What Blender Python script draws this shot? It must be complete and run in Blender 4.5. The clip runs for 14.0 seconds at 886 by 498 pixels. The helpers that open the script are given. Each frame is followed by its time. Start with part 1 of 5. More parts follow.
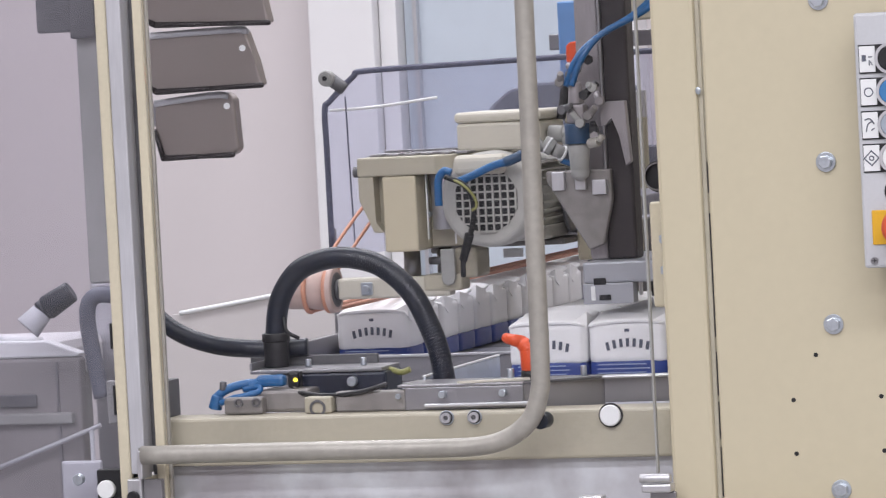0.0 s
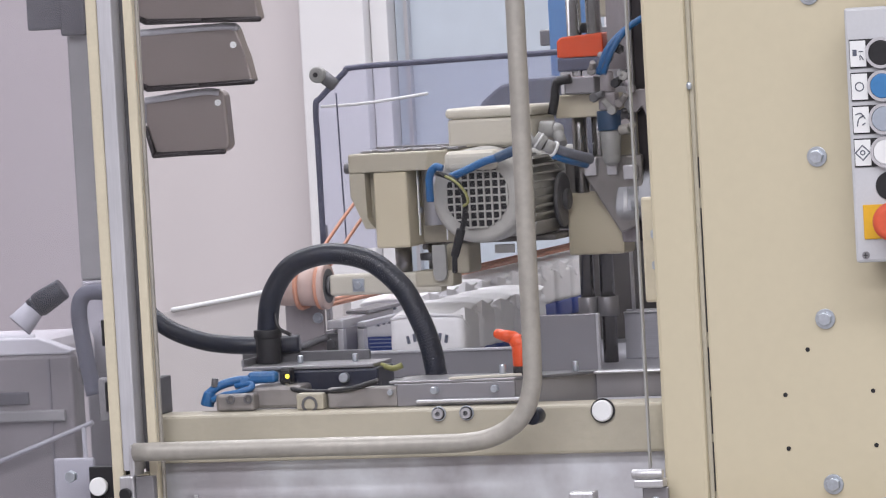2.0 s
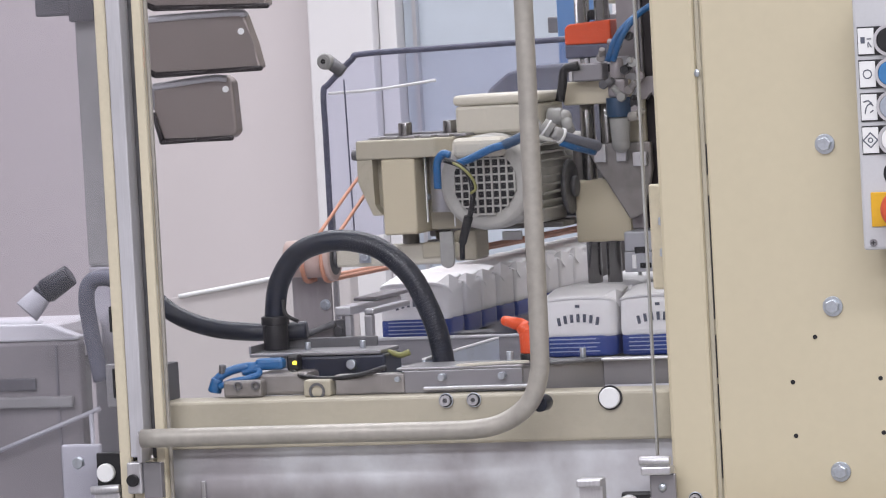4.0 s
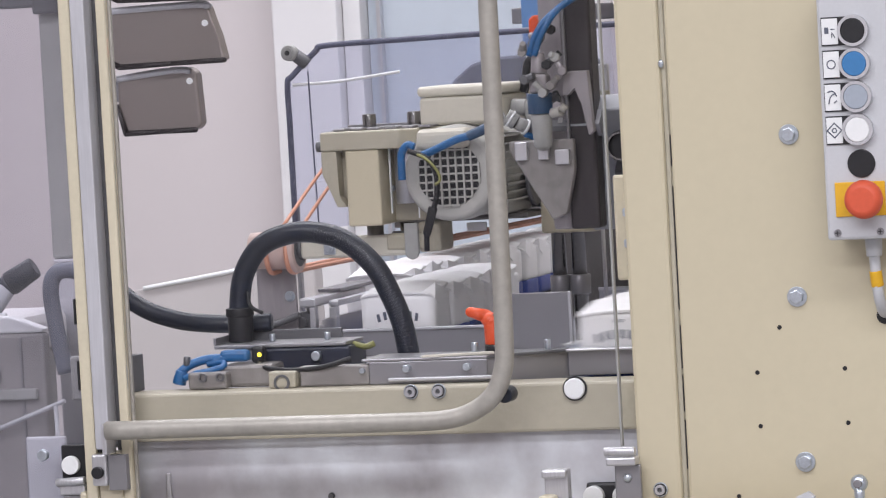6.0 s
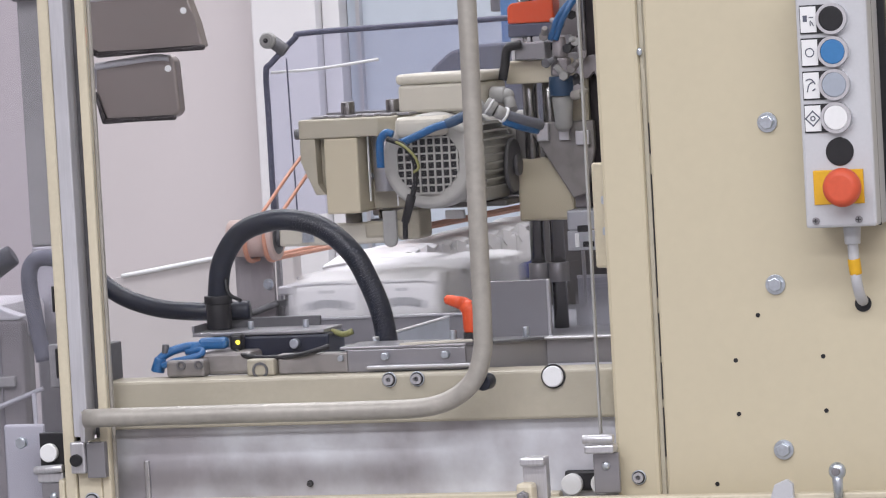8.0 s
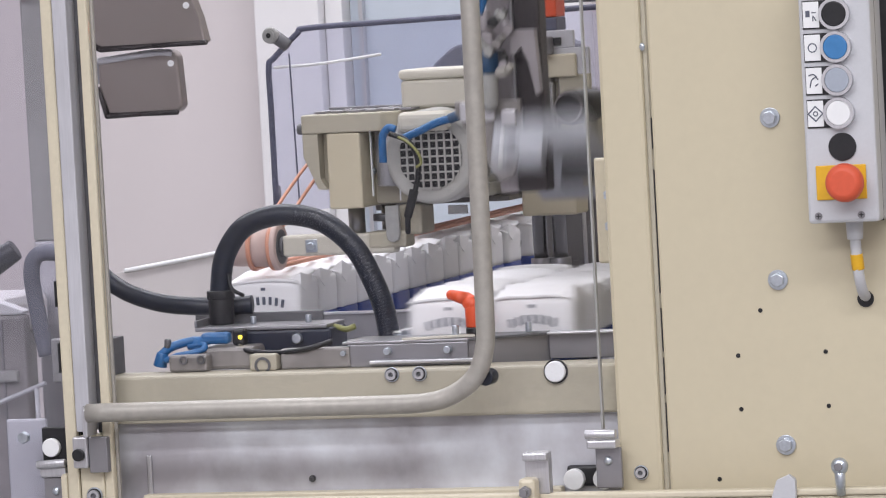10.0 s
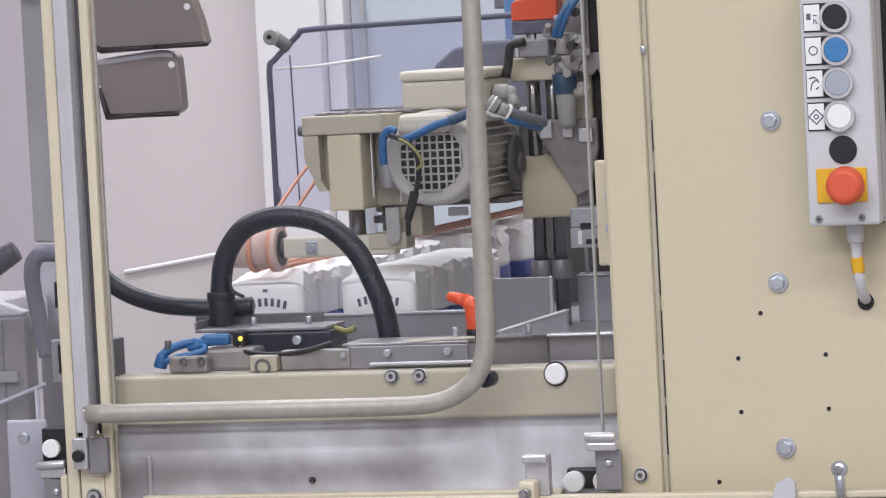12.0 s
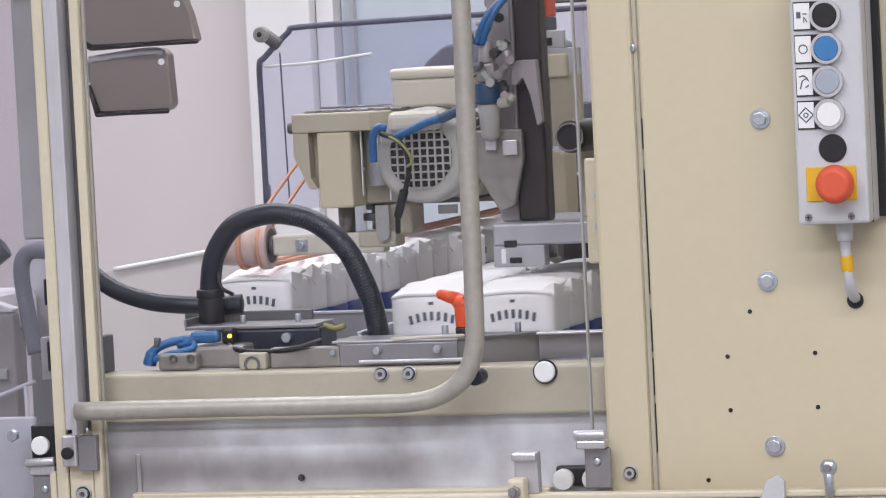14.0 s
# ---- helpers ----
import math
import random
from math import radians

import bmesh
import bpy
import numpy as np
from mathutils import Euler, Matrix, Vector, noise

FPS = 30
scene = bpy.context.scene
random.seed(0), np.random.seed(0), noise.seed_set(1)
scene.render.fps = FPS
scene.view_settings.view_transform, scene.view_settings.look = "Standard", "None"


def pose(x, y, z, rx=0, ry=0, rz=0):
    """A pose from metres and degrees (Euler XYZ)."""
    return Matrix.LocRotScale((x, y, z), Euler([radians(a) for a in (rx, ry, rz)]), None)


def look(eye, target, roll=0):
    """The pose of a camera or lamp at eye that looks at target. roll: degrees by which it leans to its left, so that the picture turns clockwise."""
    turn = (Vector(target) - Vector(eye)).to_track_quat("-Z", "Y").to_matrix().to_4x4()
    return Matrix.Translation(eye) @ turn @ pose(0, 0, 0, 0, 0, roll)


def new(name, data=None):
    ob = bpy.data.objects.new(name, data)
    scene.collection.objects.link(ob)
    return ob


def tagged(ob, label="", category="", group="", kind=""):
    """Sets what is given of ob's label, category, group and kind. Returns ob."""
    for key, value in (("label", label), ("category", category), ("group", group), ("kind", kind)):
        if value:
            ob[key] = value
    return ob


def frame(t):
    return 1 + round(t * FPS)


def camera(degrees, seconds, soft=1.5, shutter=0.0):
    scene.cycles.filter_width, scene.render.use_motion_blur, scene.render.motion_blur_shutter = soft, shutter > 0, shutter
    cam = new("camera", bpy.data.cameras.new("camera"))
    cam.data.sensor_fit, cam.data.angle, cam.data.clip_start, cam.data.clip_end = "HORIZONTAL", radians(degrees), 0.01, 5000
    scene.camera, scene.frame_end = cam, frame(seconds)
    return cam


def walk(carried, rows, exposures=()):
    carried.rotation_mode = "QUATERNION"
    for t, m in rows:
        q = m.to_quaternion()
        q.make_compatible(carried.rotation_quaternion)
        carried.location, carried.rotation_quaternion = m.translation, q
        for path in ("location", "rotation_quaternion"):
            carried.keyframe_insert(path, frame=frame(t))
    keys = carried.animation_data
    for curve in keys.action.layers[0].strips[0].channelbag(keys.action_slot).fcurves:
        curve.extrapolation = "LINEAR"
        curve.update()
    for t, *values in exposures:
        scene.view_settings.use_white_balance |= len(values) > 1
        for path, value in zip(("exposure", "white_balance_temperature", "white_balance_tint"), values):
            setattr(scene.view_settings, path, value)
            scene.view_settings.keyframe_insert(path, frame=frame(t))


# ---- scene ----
cam = camera(12.0, 14.0, soft=1.15, shutter=0.5)
PATH = [
    (0, pose(1.1090, -3.9766, 1.3606, 87.3726, 2.9865, 17.6167)),
    (0.5, pose(1.1090, -3.9766, 1.3606, 87.3917, 3.1021, 17.9269)),
    (1, pose(1.1090, -3.9766, 1.3606, 87.3989, 3.1693, 18.0072)),
    (1.5, pose(1.1090, -3.9766, 1.3606, 87.3318, 3.1491, 17.3713)),
    (2, pose(1.1090, -3.9766, 1.3606, 87.3109, 3.1684, 17.4922)),
    (2.5, pose(1.1090, -3.9766, 1.3606, 87.2629, 3.2071, 17.5804)),
    (4.8, pose(1.1090, -3.9766, 1.3606, 87.0934, 3.0511, 17.5926)),
    (5, pose(1.1090, -3.9766, 1.3606, 87.0999, 3.1781, 17.5093)),
    (5.5, pose(1.1090, -3.9766, 1.3606, 87.0651, 3.1882, 17.3489)),
    (6, pose(1.1090, -3.9766, 1.3606, 86.9925, 3.2055, 17.1086)),
    (6.5, pose(1.1090, -3.9766, 1.3606, 86.9034, 3.2020, 16.9797)),
    (7, pose(1.1090, -3.9766, 1.3606, 86.8034, 3.1993, 16.8622)),
    (7.5, pose(1.1090, -3.9766, 1.3606, 86.6949, 3.1947, 16.8156)),
    (8, pose(1.1090, -3.9766, 1.3606, 86.8100, 3.1618, 16.8180)),
    (10.5, pose(1.1090, -3.9766, 1.3606, 86.7369, 3.1172, 16.8575)),
    (11, pose(1.1090, -3.9766, 1.3606, 86.7811, 3.1478, 16.8422)),
    (11.5, pose(1.1090, -3.9766, 1.3606, 86.7149, 3.1374, 16.8084)),
    (12, pose(1.1090, -3.9766, 1.3606, 86.7714, 2.9764, 16.8675)),
    (12.5, pose(1.1090, -3.9766, 1.3606, 86.7562, 2.9559, 16.8107)),
    (13, pose(1.1090, -3.9766, 1.3606, 86.6812, 2.9055, 16.7666)),
    (13.5, pose(1.1090, -3.9766, 1.3606, 86.6788, 2.8635, 16.7554)),
    (14, pose(1.1090, -3.9766, 1.3606, 86.7343, 2.8695, 16.7318)),
]
walk(cam, PATH)

# ---------------------------------------------------------------- light
world = bpy.data.worlds.new("hall_light")
scene.world = world
world.use_nodes = True
world.node_tree.nodes["Background"].inputs[0].default_value = (0.93, 0.96, 1.0, 1)
world.node_tree.nodes["Background"].inputs[1].default_value = 0.28
scene.view_settings.exposure = -0.62


def area_lamp(name, eye, target, w, h, watts, colour=(1.0, 0.98, 0.95)):
    lamp = bpy.data.lights.new(name, "AREA")
    lamp.shape, lamp.size, lamp.size_y, lamp.energy, lamp.color = "RECTANGLE", w, h, watts, colour
    ob = new(name, lamp)
    ob.matrix_world = look(eye, target)
    return ob


# unseen ceiling luminaires, added in rows over the aisle and over the machine
COOL = (0.955, 0.948, 1.0)
area_lamp("fill_lamp_aisle", (0.6, -2.3, 3.35), (0.6, -2.29, 0), 5.0, 0.6, 165, COOL)
area_lamp("fill_lamp_back_aisle", (0.6, -4.6, 3.35), (0.6, -4.59, 0), 5.0, 0.6, 265, COOL)
area_lamp("fill_lamp_machine", (-0.6, 1.0, 3.35), (-0.6, 1.01, 0), 5.0, 0.6, 150, COOL)
area_lamp("fill_lamp_rear", (-1.2, 3.6, 3.35), (-1.2, 3.61, 0), 5.0, 0.6, 165, COOL)


# ---------------------------------------------------------------- materials
def material(name, colour, rough=0.5, metal=0.0, grain=60.0, vary=0.08, bump=0.05, stain=0.0, stain_scale=4.0,
             stain_colour=None, stretch=(1, 1, 1), coat=0.0, per_object=0.0):
    m = bpy.data.materials.new(name)
    m.use_nodes = True
    nt = m.node_tree
    N, L = nt.nodes, nt.links
    b = N["Principled BSDF"]
    b.inputs["Roughness"].default_value, b.inputs["Metallic"].default_value = rough, metal
    b.inputs["Coat Weight"].default_value = coat
    tc = N.new("ShaderNodeTexCoord")
    mp = N.new("ShaderNodeMapping")
    mp.inputs["Scale"].default_value = stretch
    L.new(tc.outputs["Object"], mp.inputs["Vector"])
    fine = N.new("ShaderNodeTexNoise")
    fine.inputs["Scale"].default_value, fine.inputs["Detail"].default_value = grain, 5
    L.new(mp.outputs[0], fine.inputs["Vector"])
    big = N.new("ShaderNodeTexNoise")
    big.inputs["Scale"].default_value, big.inputs["Detail"].default_value = stain_scale, 6
    L.new(tc.outputs["Object"], big.inputs["Vector"])
    ramp = N.new("ShaderNodeValToRGB")
    ramp.color_ramp.elements[0].color = (*[c * (1 - vary) for c in colour], 1)
    ramp.color_ramp.elements[1].color = (*[min(1, c * (1 + vary)) for c in colour], 1)
    ramp.color_ramp.elements[0].position, ramp.color_ramp.elements[1].position = 0.3, 0.7
    L.new(fine.outputs["Fac"], ramp.inputs[0])
    out = ramp.outputs[0]
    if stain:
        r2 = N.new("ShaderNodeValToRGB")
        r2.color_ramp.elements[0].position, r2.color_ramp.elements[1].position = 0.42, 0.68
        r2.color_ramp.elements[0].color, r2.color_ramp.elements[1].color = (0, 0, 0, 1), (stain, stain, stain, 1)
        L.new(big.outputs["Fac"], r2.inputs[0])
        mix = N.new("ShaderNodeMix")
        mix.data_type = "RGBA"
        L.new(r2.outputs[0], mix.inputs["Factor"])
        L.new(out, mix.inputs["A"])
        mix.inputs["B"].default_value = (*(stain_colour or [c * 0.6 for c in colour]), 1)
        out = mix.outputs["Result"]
    if per_object:
        info = N.new("ShaderNodeObjectInfo")
        hsv = N.new("ShaderNodeHueSaturation")
        rng = N.new("ShaderNodeMapRange")
        rng.inputs["To Min"].default_value, rng.inputs["To Max"].default_value = 1 - per_object, 1 + per_object
        L.new(info.outputs["Random"], rng.inputs["Value"])
        L.new(rng.outputs[0], hsv.inputs["Value"])
        L.new(out, hsv.inputs["Color"])
        out = hsv.outputs[0]
    L.new(out, b.inputs["Base Color"])
    rr = N.new("ShaderNodeMapRange")
    rr.inputs["To Min"].default_value, rr.inputs["To Max"].default_value = max(0.02, rough - 0.08), min(1, rough + 0.1)
    L.new(big.outputs["Fac"], rr.inputs["Value"])
    L.new(rr.outputs[0], b.inputs["Roughness"])
    if bump:
        bp = N.new("ShaderNodeBump")
        bp.inputs["Strength"].default_value, bp.inputs["Distance"].default_value = bump, 0.002
        L.new(fine.outputs["Fac"], bp.inputs["Height"])
        L.new(bp.outputs[0], b.inputs["Normal"])
    return m


def clear_sheet(name, tint, gloss_max=0.5, haze=0.06):
    """A clear plastic sheet: mostly seen through, a little milky, glossier at a slant."""
    m = bpy.data.materials.new(name)
    m.use_nodes = True
    N, L = m.node_tree.nodes, m.node_tree.links
    N.remove(N["Principled BSDF"])
    tr, gl, df = N.new("ShaderNodeBsdfTransparent"), N.new("ShaderNodeBsdfGlossy"), N.new("ShaderNodeBsdfDiffuse")
    tr.inputs[0].default_value = (*tint, 1)
    gl.inputs["Roughness"].default_value = 0.04
    df.inputs[0].default_value = (0.75, 0.77, 0.82, 1)
    tc = N.new("ShaderNodeTexCoord")
    ns = N.new("ShaderNodeTexNoise")
    ns.inputs["Scale"].default_value, ns.inputs["Detail"].default_value = 7, 5
    L.new(tc.outputs["Object"], ns.inputs["Vector"])
    hz = N.new("ShaderNodeMapRange")
    hz.inputs["From Min"].default_value, hz.inputs["From Max"].default_value = 0.3, 0.75
    hz.inputs["To Min"].default_value, hz.inputs["To Max"].default_value = haze * 0.6, haze * 1.5
    L.new(ns.outputs["Fac"], hz.inputs["Value"])
    mx1 = N.new("ShaderNodeMixShader")
    L.new(hz.outputs[0], mx1.inputs[0])
    L.new(tr.outputs[0], mx1.inputs[1])
    L.new(df.outputs[0], mx1.inputs[2])
    fr = N.new("ShaderNodeFresnel")
    fr.inputs[0].default_value = 1.45
    mul = N.new("ShaderNodeMath")
    mul.operation = "MULTIPLY"
    mul.inputs[1].default_value = gloss_max
    L.new(fr.outputs[0], mul.inputs[0])
    mx2 = N.new("ShaderNodeMixShader")
    L.new(mul.outputs[0], mx2.inputs[0])
    L.new(mx1.outputs[0], mx2.inputs[1])
    L.new(gl.outputs[0], mx2.inputs[2])
    L.new(mx2.outputs[0], N["Material Output"].inputs[0])
    return m


def glow(name, colour, power):
    m = bpy.data.materials.new(name)
    m.use_nodes = True
    b = m.node_tree.nodes["Principled BSDF"]
    b.inputs["Base Color"].default_value = (*colour, 1)
    b.inputs["Emission Color"].default_value = (*colour, 1)
    b.inputs["Emission Strength"].default_value = power
    return m


BEIGE = material("beige_paint", (0.595, 0.535, 0.390), 0.42, grain=90, vary=0.015, bump=0.03, stain=0.22, stain_scale=4, stain_colour=(0.55, 0.49, 0.365))
MOTOR_GREY = material("light_grey_motor_paint", (0.47, 0.465, 0.44), 0.42, grain=140, vary=0.06, bump=0.1, stain=0.45, stain_scale=16, stain_colour=(0.33, 0.32, 0.30))
DRUM = material("dark_blue_grey_paint", (0.15, 0.16, 0.20), 0.5, grain=120, vary=0.1, bump=0.08, stain=0.3, stain_scale=12)
COVER = material("dull_brown_grey_sheet", (0.17, 0.16, 0.155), 0.5, 0.2, grain=60, vary=0.1, bump=0.04, stain=0.4, stain_scale=9)
BRACKET = material("brown_grey_casting", (0.23, 0.215, 0.21), 0.45, 0.3, grain=90, vary=0.12, bump=0.08, stain=0.5, stain_scale=22, stain_colour=(0.34, 0.32, 0.31))
PLATE_GREY = material("pale_grey_steel", (0.40, 0.41, 0.45), 0.4, 0.15, grain=60, vary=0.05, bump=0.03, stain=0.4, stain_scale=16)
# bluish reflection on the steel blade, put into its base colour
BLUE_SHEEN = material("steel_with_blue_sheen", (0.56, 0.61, 0.69), 0.35, 0.05, grain=60, vary=0.08, bump=0.03, stain=0.4, stain_scale=14)
APRON = material("dull_brown_grey_paint", (0.25, 0.235, 0.235), 0.5, grain=60, vary=0.08, bump=0.05, stain=0.6, stain_scale=7, stain_colour=(0.36, 0.34, 0.34))
MAUVE = material("mauve_grey_steel", (0.33, 0.305, 0.32), 0.45, 0.25, grain=70, vary=0.1, stretch=(4, 4, 0.5), bump=0.05, stain=0.45, stain_scale=14)
DECK = material("bright_slide_steel", (0.44, 0.44, 0.49), 0.34, 0.12, grain=70, vary=0.08, stretch=(0.5, 6, 8), bump=0.02, stain=0.5, stain_scale=12, stain_colour=(0.33, 0.33, 0.36))
BEIGE_PALE = material("pale_beige_paint", (0.66, 0.60, 0.46), 0.4, grain=220, vary=0.03, bump=0.05, stain=0.2, stain_scale=9)
BEIGE_GREY = material("grey_beige_paint", (0.46, 0.425, 0.335), 0.45, grain=160, vary=0.05, bump=0.08, stain=0.35, stain_scale=14)
ALU = material("brushed_aluminium", (0.60, 0.60, 0.63), 0.38, 0.75, grain=90, vary=0.07, stretch=(8, 8, 0.4), bump=0.03, stain=0.2, stain_scale=9)
ALU_MATTE = material("matt_anodised_aluminium", (0.56, 0.56, 0.60), 0.45, 0.2, grain=90, vary=0.05, stretch=(8, 8, 0.4), bump=0.02, stain=0.25, stain_scale=12)
STEEL = material("brushed_steel", (0.31, 0.305, 0.325), 0.36, 0.6, grain=50, vary=0.03, stretch=(0.6, 3, 3), bump=0.015, stain=0.5, stain_scale=9, stain_colour=(0.22, 0.215, 0.225))
# grey sheet with paler bluish patches mixed in
SHEET = material("mottled_stainless_sheet", (0.41, 0.395, 0.43), 0.48, 0.12, grain=14, vary=0.10, stretch=(1.6, 1, 0.6), bump=0.02, stain=1.0, stain_scale=11, stain_colour=(0.70, 0.725, 0.78))
STEEL_DARK = material("dull_dark_steel", (0.14, 0.14, 0.15), 0.5, 0.4, grain=80, vary=0.15, bump=0.08, stain=0.4, stain_scale=18)
HOOD = material("brown_grey_stainless", (0.27, 0.235, 0.222), 0.36, 0.45, grain=40, vary=0.03, stretch=(0.6, 2, 3), bump=0.01, stain=0.5, stain_scale=10, stain_colour=(0.30, 0.27, 0.26))
TUBE = material("satin_steel_tube", (0.42, 0.40, 0.365), 0.45, 0.35, grain=120, vary=0.08, bump=0.03, stain=0.3, stain_scale=20)
CHROME = material("polished_shaft", (0.25, 0.245, 0.245), 0.26, 1.0, grain=40, vary=0.04, bump=0.0)
ZINC = material("zinc_plated_bolt", (0.55, 0.60, 0.66), 0.3, 0.85, grain=300, vary=0.1, bump=0.04)
GREY_PLASTIC = material("light_grey_plastic", (0.56, 0.57, 0.60), 0.45, grain=300, vary=0.02, bump=0.05, stain=0.12, stain_scale=12)
GREY_CAST = material("grey_cast_paint", (0.36, 0.36, 0.35), 0.5, grain=120, vary=0.07, bump=0.12, stain=0.4, stain_scale=20)
RUBBER = material("black_rubber", (0.008, 0.012, 0.024), 0.36, grain=150, vary=0.3, bump=0.15, stain=0.3, stain_scale=25, stain_colour=(0.03, 0.03, 0.034))
NAVY_BLACK = material("navy_black_plastic", (0.010, 0.013, 0.028), 0.4, grain=150, vary=0.2, bump=0.05, stain=0.3, stain_scale=25, stain_colour=(0.02, 0.03, 0.06))
BLACK = material("black_plastic", (0.011, 0.011, 0.014), 0.45, grain=200, vary=0.2, bump=0.05)
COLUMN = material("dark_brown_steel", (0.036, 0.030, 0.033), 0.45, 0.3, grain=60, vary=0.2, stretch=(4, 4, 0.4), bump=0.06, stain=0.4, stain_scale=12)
DARK_RIM = material("dark_blue_grey_rim", (0.10, 0.105, 0.16), 0.5, grain=120, vary=0.2, bump=0.05)
PAPER = material("white_bag_paper", (0.85, 0.845, 0.86), 0.55, grain=70, vary=0.03, bump=0.25, stain=0.1, stain_scale=30, stain_colour=(0.74, 0.72, 0.73), per_object=0.04)
BLUE_INK = material("blue_printed_paper", (0.026, 0.055, 0.25), 0.5, grain=70, vary=0.12, bump=0.2)
INK = material("dark_print", (0.10, 0.11, 0.15), 0.6, grain=300, vary=0.1, bump=0)
INK_PALE = material("pale_print", (0.35, 0.42, 0.60), 0.6, grain=300, vary=0.1, bump=0)
BLUE_TUBE = material("blue_air_hose", (0.016, 0.11, 0.29), 0.35, grain=200, vary=0.15, bump=0.03)
DARK_BLUE = material("dark_blue_plastic", (0.02, 0.06, 0.13), 0.4, grain=200, vary=0.1, bump=0.03)
BLUE_CAP = material("blue_button_cap", (0.05, 0.20, 0.45), 0.35, grain=200, vary=0.04, bump=0)
GREY_CAP = material("grey_button_cap", (0.36, 0.40, 0.47), 0.35, grain=200, vary=0.04, bump=0)
WHITE_CAP = material("white_cap", (0.82, 0.83, 0.84), 0.35, grain=200, vary=0.02, bump=0)
ORANGE = material("red_orange_plastic", (0.72, 0.085, 0.02), 0.4, grain=200, vary=0.05, bump=0.04)
STOP_RED = material("faded_red_plastic", (0.66, 0.10, 0.045), 0.5, grain=200, vary=0.04, bump=0.02)
YELLOW = material("yellow_plastic", (0.75, 0.42, 0.02), 0.45, grain=200, vary=0.04, bump=0)
BELT = material("salmon_round_belt", (0.64, 0.31, 0.21), 0.5, grain=200, vary=0.08, bump=0.03)
PINK = material("pinkish_pulley", (0.58, 0.44, 0.40), 0.5, grain=120, vary=0.07, bump=0.04)
CREAM = material("cream_plastic", (0.60, 0.57, 0.49), 0.4, grain=200, vary=0.04, bump=0.03)
GREEN_YELLOW = material("green_yellow_wire", (0.25, 0.25, 0.09), 0.5, grain=200, vary=0.1, bump=0)
WALL = material("pale_wall_paint", (0.69, 0.64, 0.645), 0.6, grain=30, vary=0.02, bump=0.03, stain=0.12, stain_scale=1.5, stain_colour=(0.60, 0.58, 0.585))
WALL_WHITE = material("white_panel_paint", (0.80, 0.79, 0.80), 0.45, grain=40, vary=0.02, bump=0.02, stain=0.1, stain_scale=2)
COVER_WHITE = material("off_white_cover_paint", (0.62, 0.585, 0.585), 0.5, grain=40, vary=0.02, bump=0.02, stain=0.2, stain_scale=3, stain_colour=(0.55, 0.52, 0.52))
TEAL_PANEL = material("grey_green_panel", (0.55, 0.61, 0.68), 0.35, grain=20, vary=0.04, bump=0.02, stain=0.2, stain_scale=3)
BLUE_BOARD = material("light_blue_board", (0.16, 0.33, 0.66), 0.45, grain=60, vary=0.06, bump=0.03)
FLOOR = material("grey_epoxy_floor", (0.30, 0.30, 0.30), 0.35, grain=40, vary=0.08, bump=0.03, stain=0.4, stain_scale=2)
CLEAR = clear_sheet("clear_guard_sheet", (0.985, 0.985, 0.99), 0.3, 0.002)
CLEAR_HAZY = clear_sheet("hazy_guard_sheet", (0.86, 0.85, 0.885), 1.0, 0.035)
SHIELD = clear_sheet("smoked_cover_sheet", (0.88, 0.885, 0.95), 1.0, 0.09)
LED = glow("yellow_indicator", (1.0, 0.75, 0.05), 4.0)

# ---------------------------------------------------------------- building helpers
ORIGIN = {}


def thing(name, at, label, category, group="", kind=""):
    ob = new(name)
    ob.location = at
    ob.empty_display_size = 0.02
    ORIGIN[ob.name] = Vector(at)
    return tagged(ob, label, category, group, kind)


def part(name, bm, mat, parent, label=""):
    """Link a bmesh, made in the coordinates of the place, as one mesh under a thing or a part."""
    top = parent
    while top.parent:
        top = top.parent
    bmesh.ops.recalc_face_normals(bm, faces=bm.faces)
    me = bpy.data.meshes.new(name)
    bm.to_mesh(me)
    bm.free()
    me.transform(Matrix.Translation(-ORIGIN.get(top.name, Vector())))
    me.materials.append(mat)
    ob = new(name, me)
    ob.parent = parent
    if label:
        ob["label"] = label
    if mat in (CLEAR, CLEAR_HAZY, SHIELD):
        ob.visible_shadow = False
    return ob


def setting(name, bm, mat, label, category):
    bmesh.ops.recalc_face_normals(bm, faces=bm.faces)
    me = bpy.data.meshes.new(name)
    bm.to_mesh(me)
    bm.free()
    me.materials.append(mat)
    return tagged(new(name, me), label, category, kind="structure")


def smooth(bm, on=True):
    for f in bm.faces:
        f.smooth = on
    return bm


def merge(*bms):
    out = bms[0]
    for b in bms[1:]:
        me = bpy.data.meshes.new("tmp")
        b.to_mesh(me)
        b.free()
        out.from_mesh(me)
        bpy.data.meshes.remove(me)
    return out


def box(x0, x1, y0, y1, z0, z1, bevel=0.0015, seg=2, turn=None):
    bm = bmesh.new()
    c = Vector(((x0 + x1) / 2, (y0 + y1) / 2, (z0 + z1) / 2))
    bmesh.ops.create_cube(bm, size=1)
    bmesh.ops.scale(bm, vec=(x1 - x0, y1 - y0, z1 - z0), verts=bm.verts)
    if bevel:
        bevel = min(bevel, 0.45 * min(x1 - x0, y1 - y0, z1 - z0))
        bmesh.ops.bevel(bm, geom=list(bm.edges), offset=bevel, segments=seg, affect="EDGES", profile=0.5)
    if turn:
        bmesh.ops.transform(bm, matrix=pose(0, 0, 0, *turn), verts=bm.verts)
    bmesh.ops.translate(bm, vec=c, verts=bm.verts)
    return bm


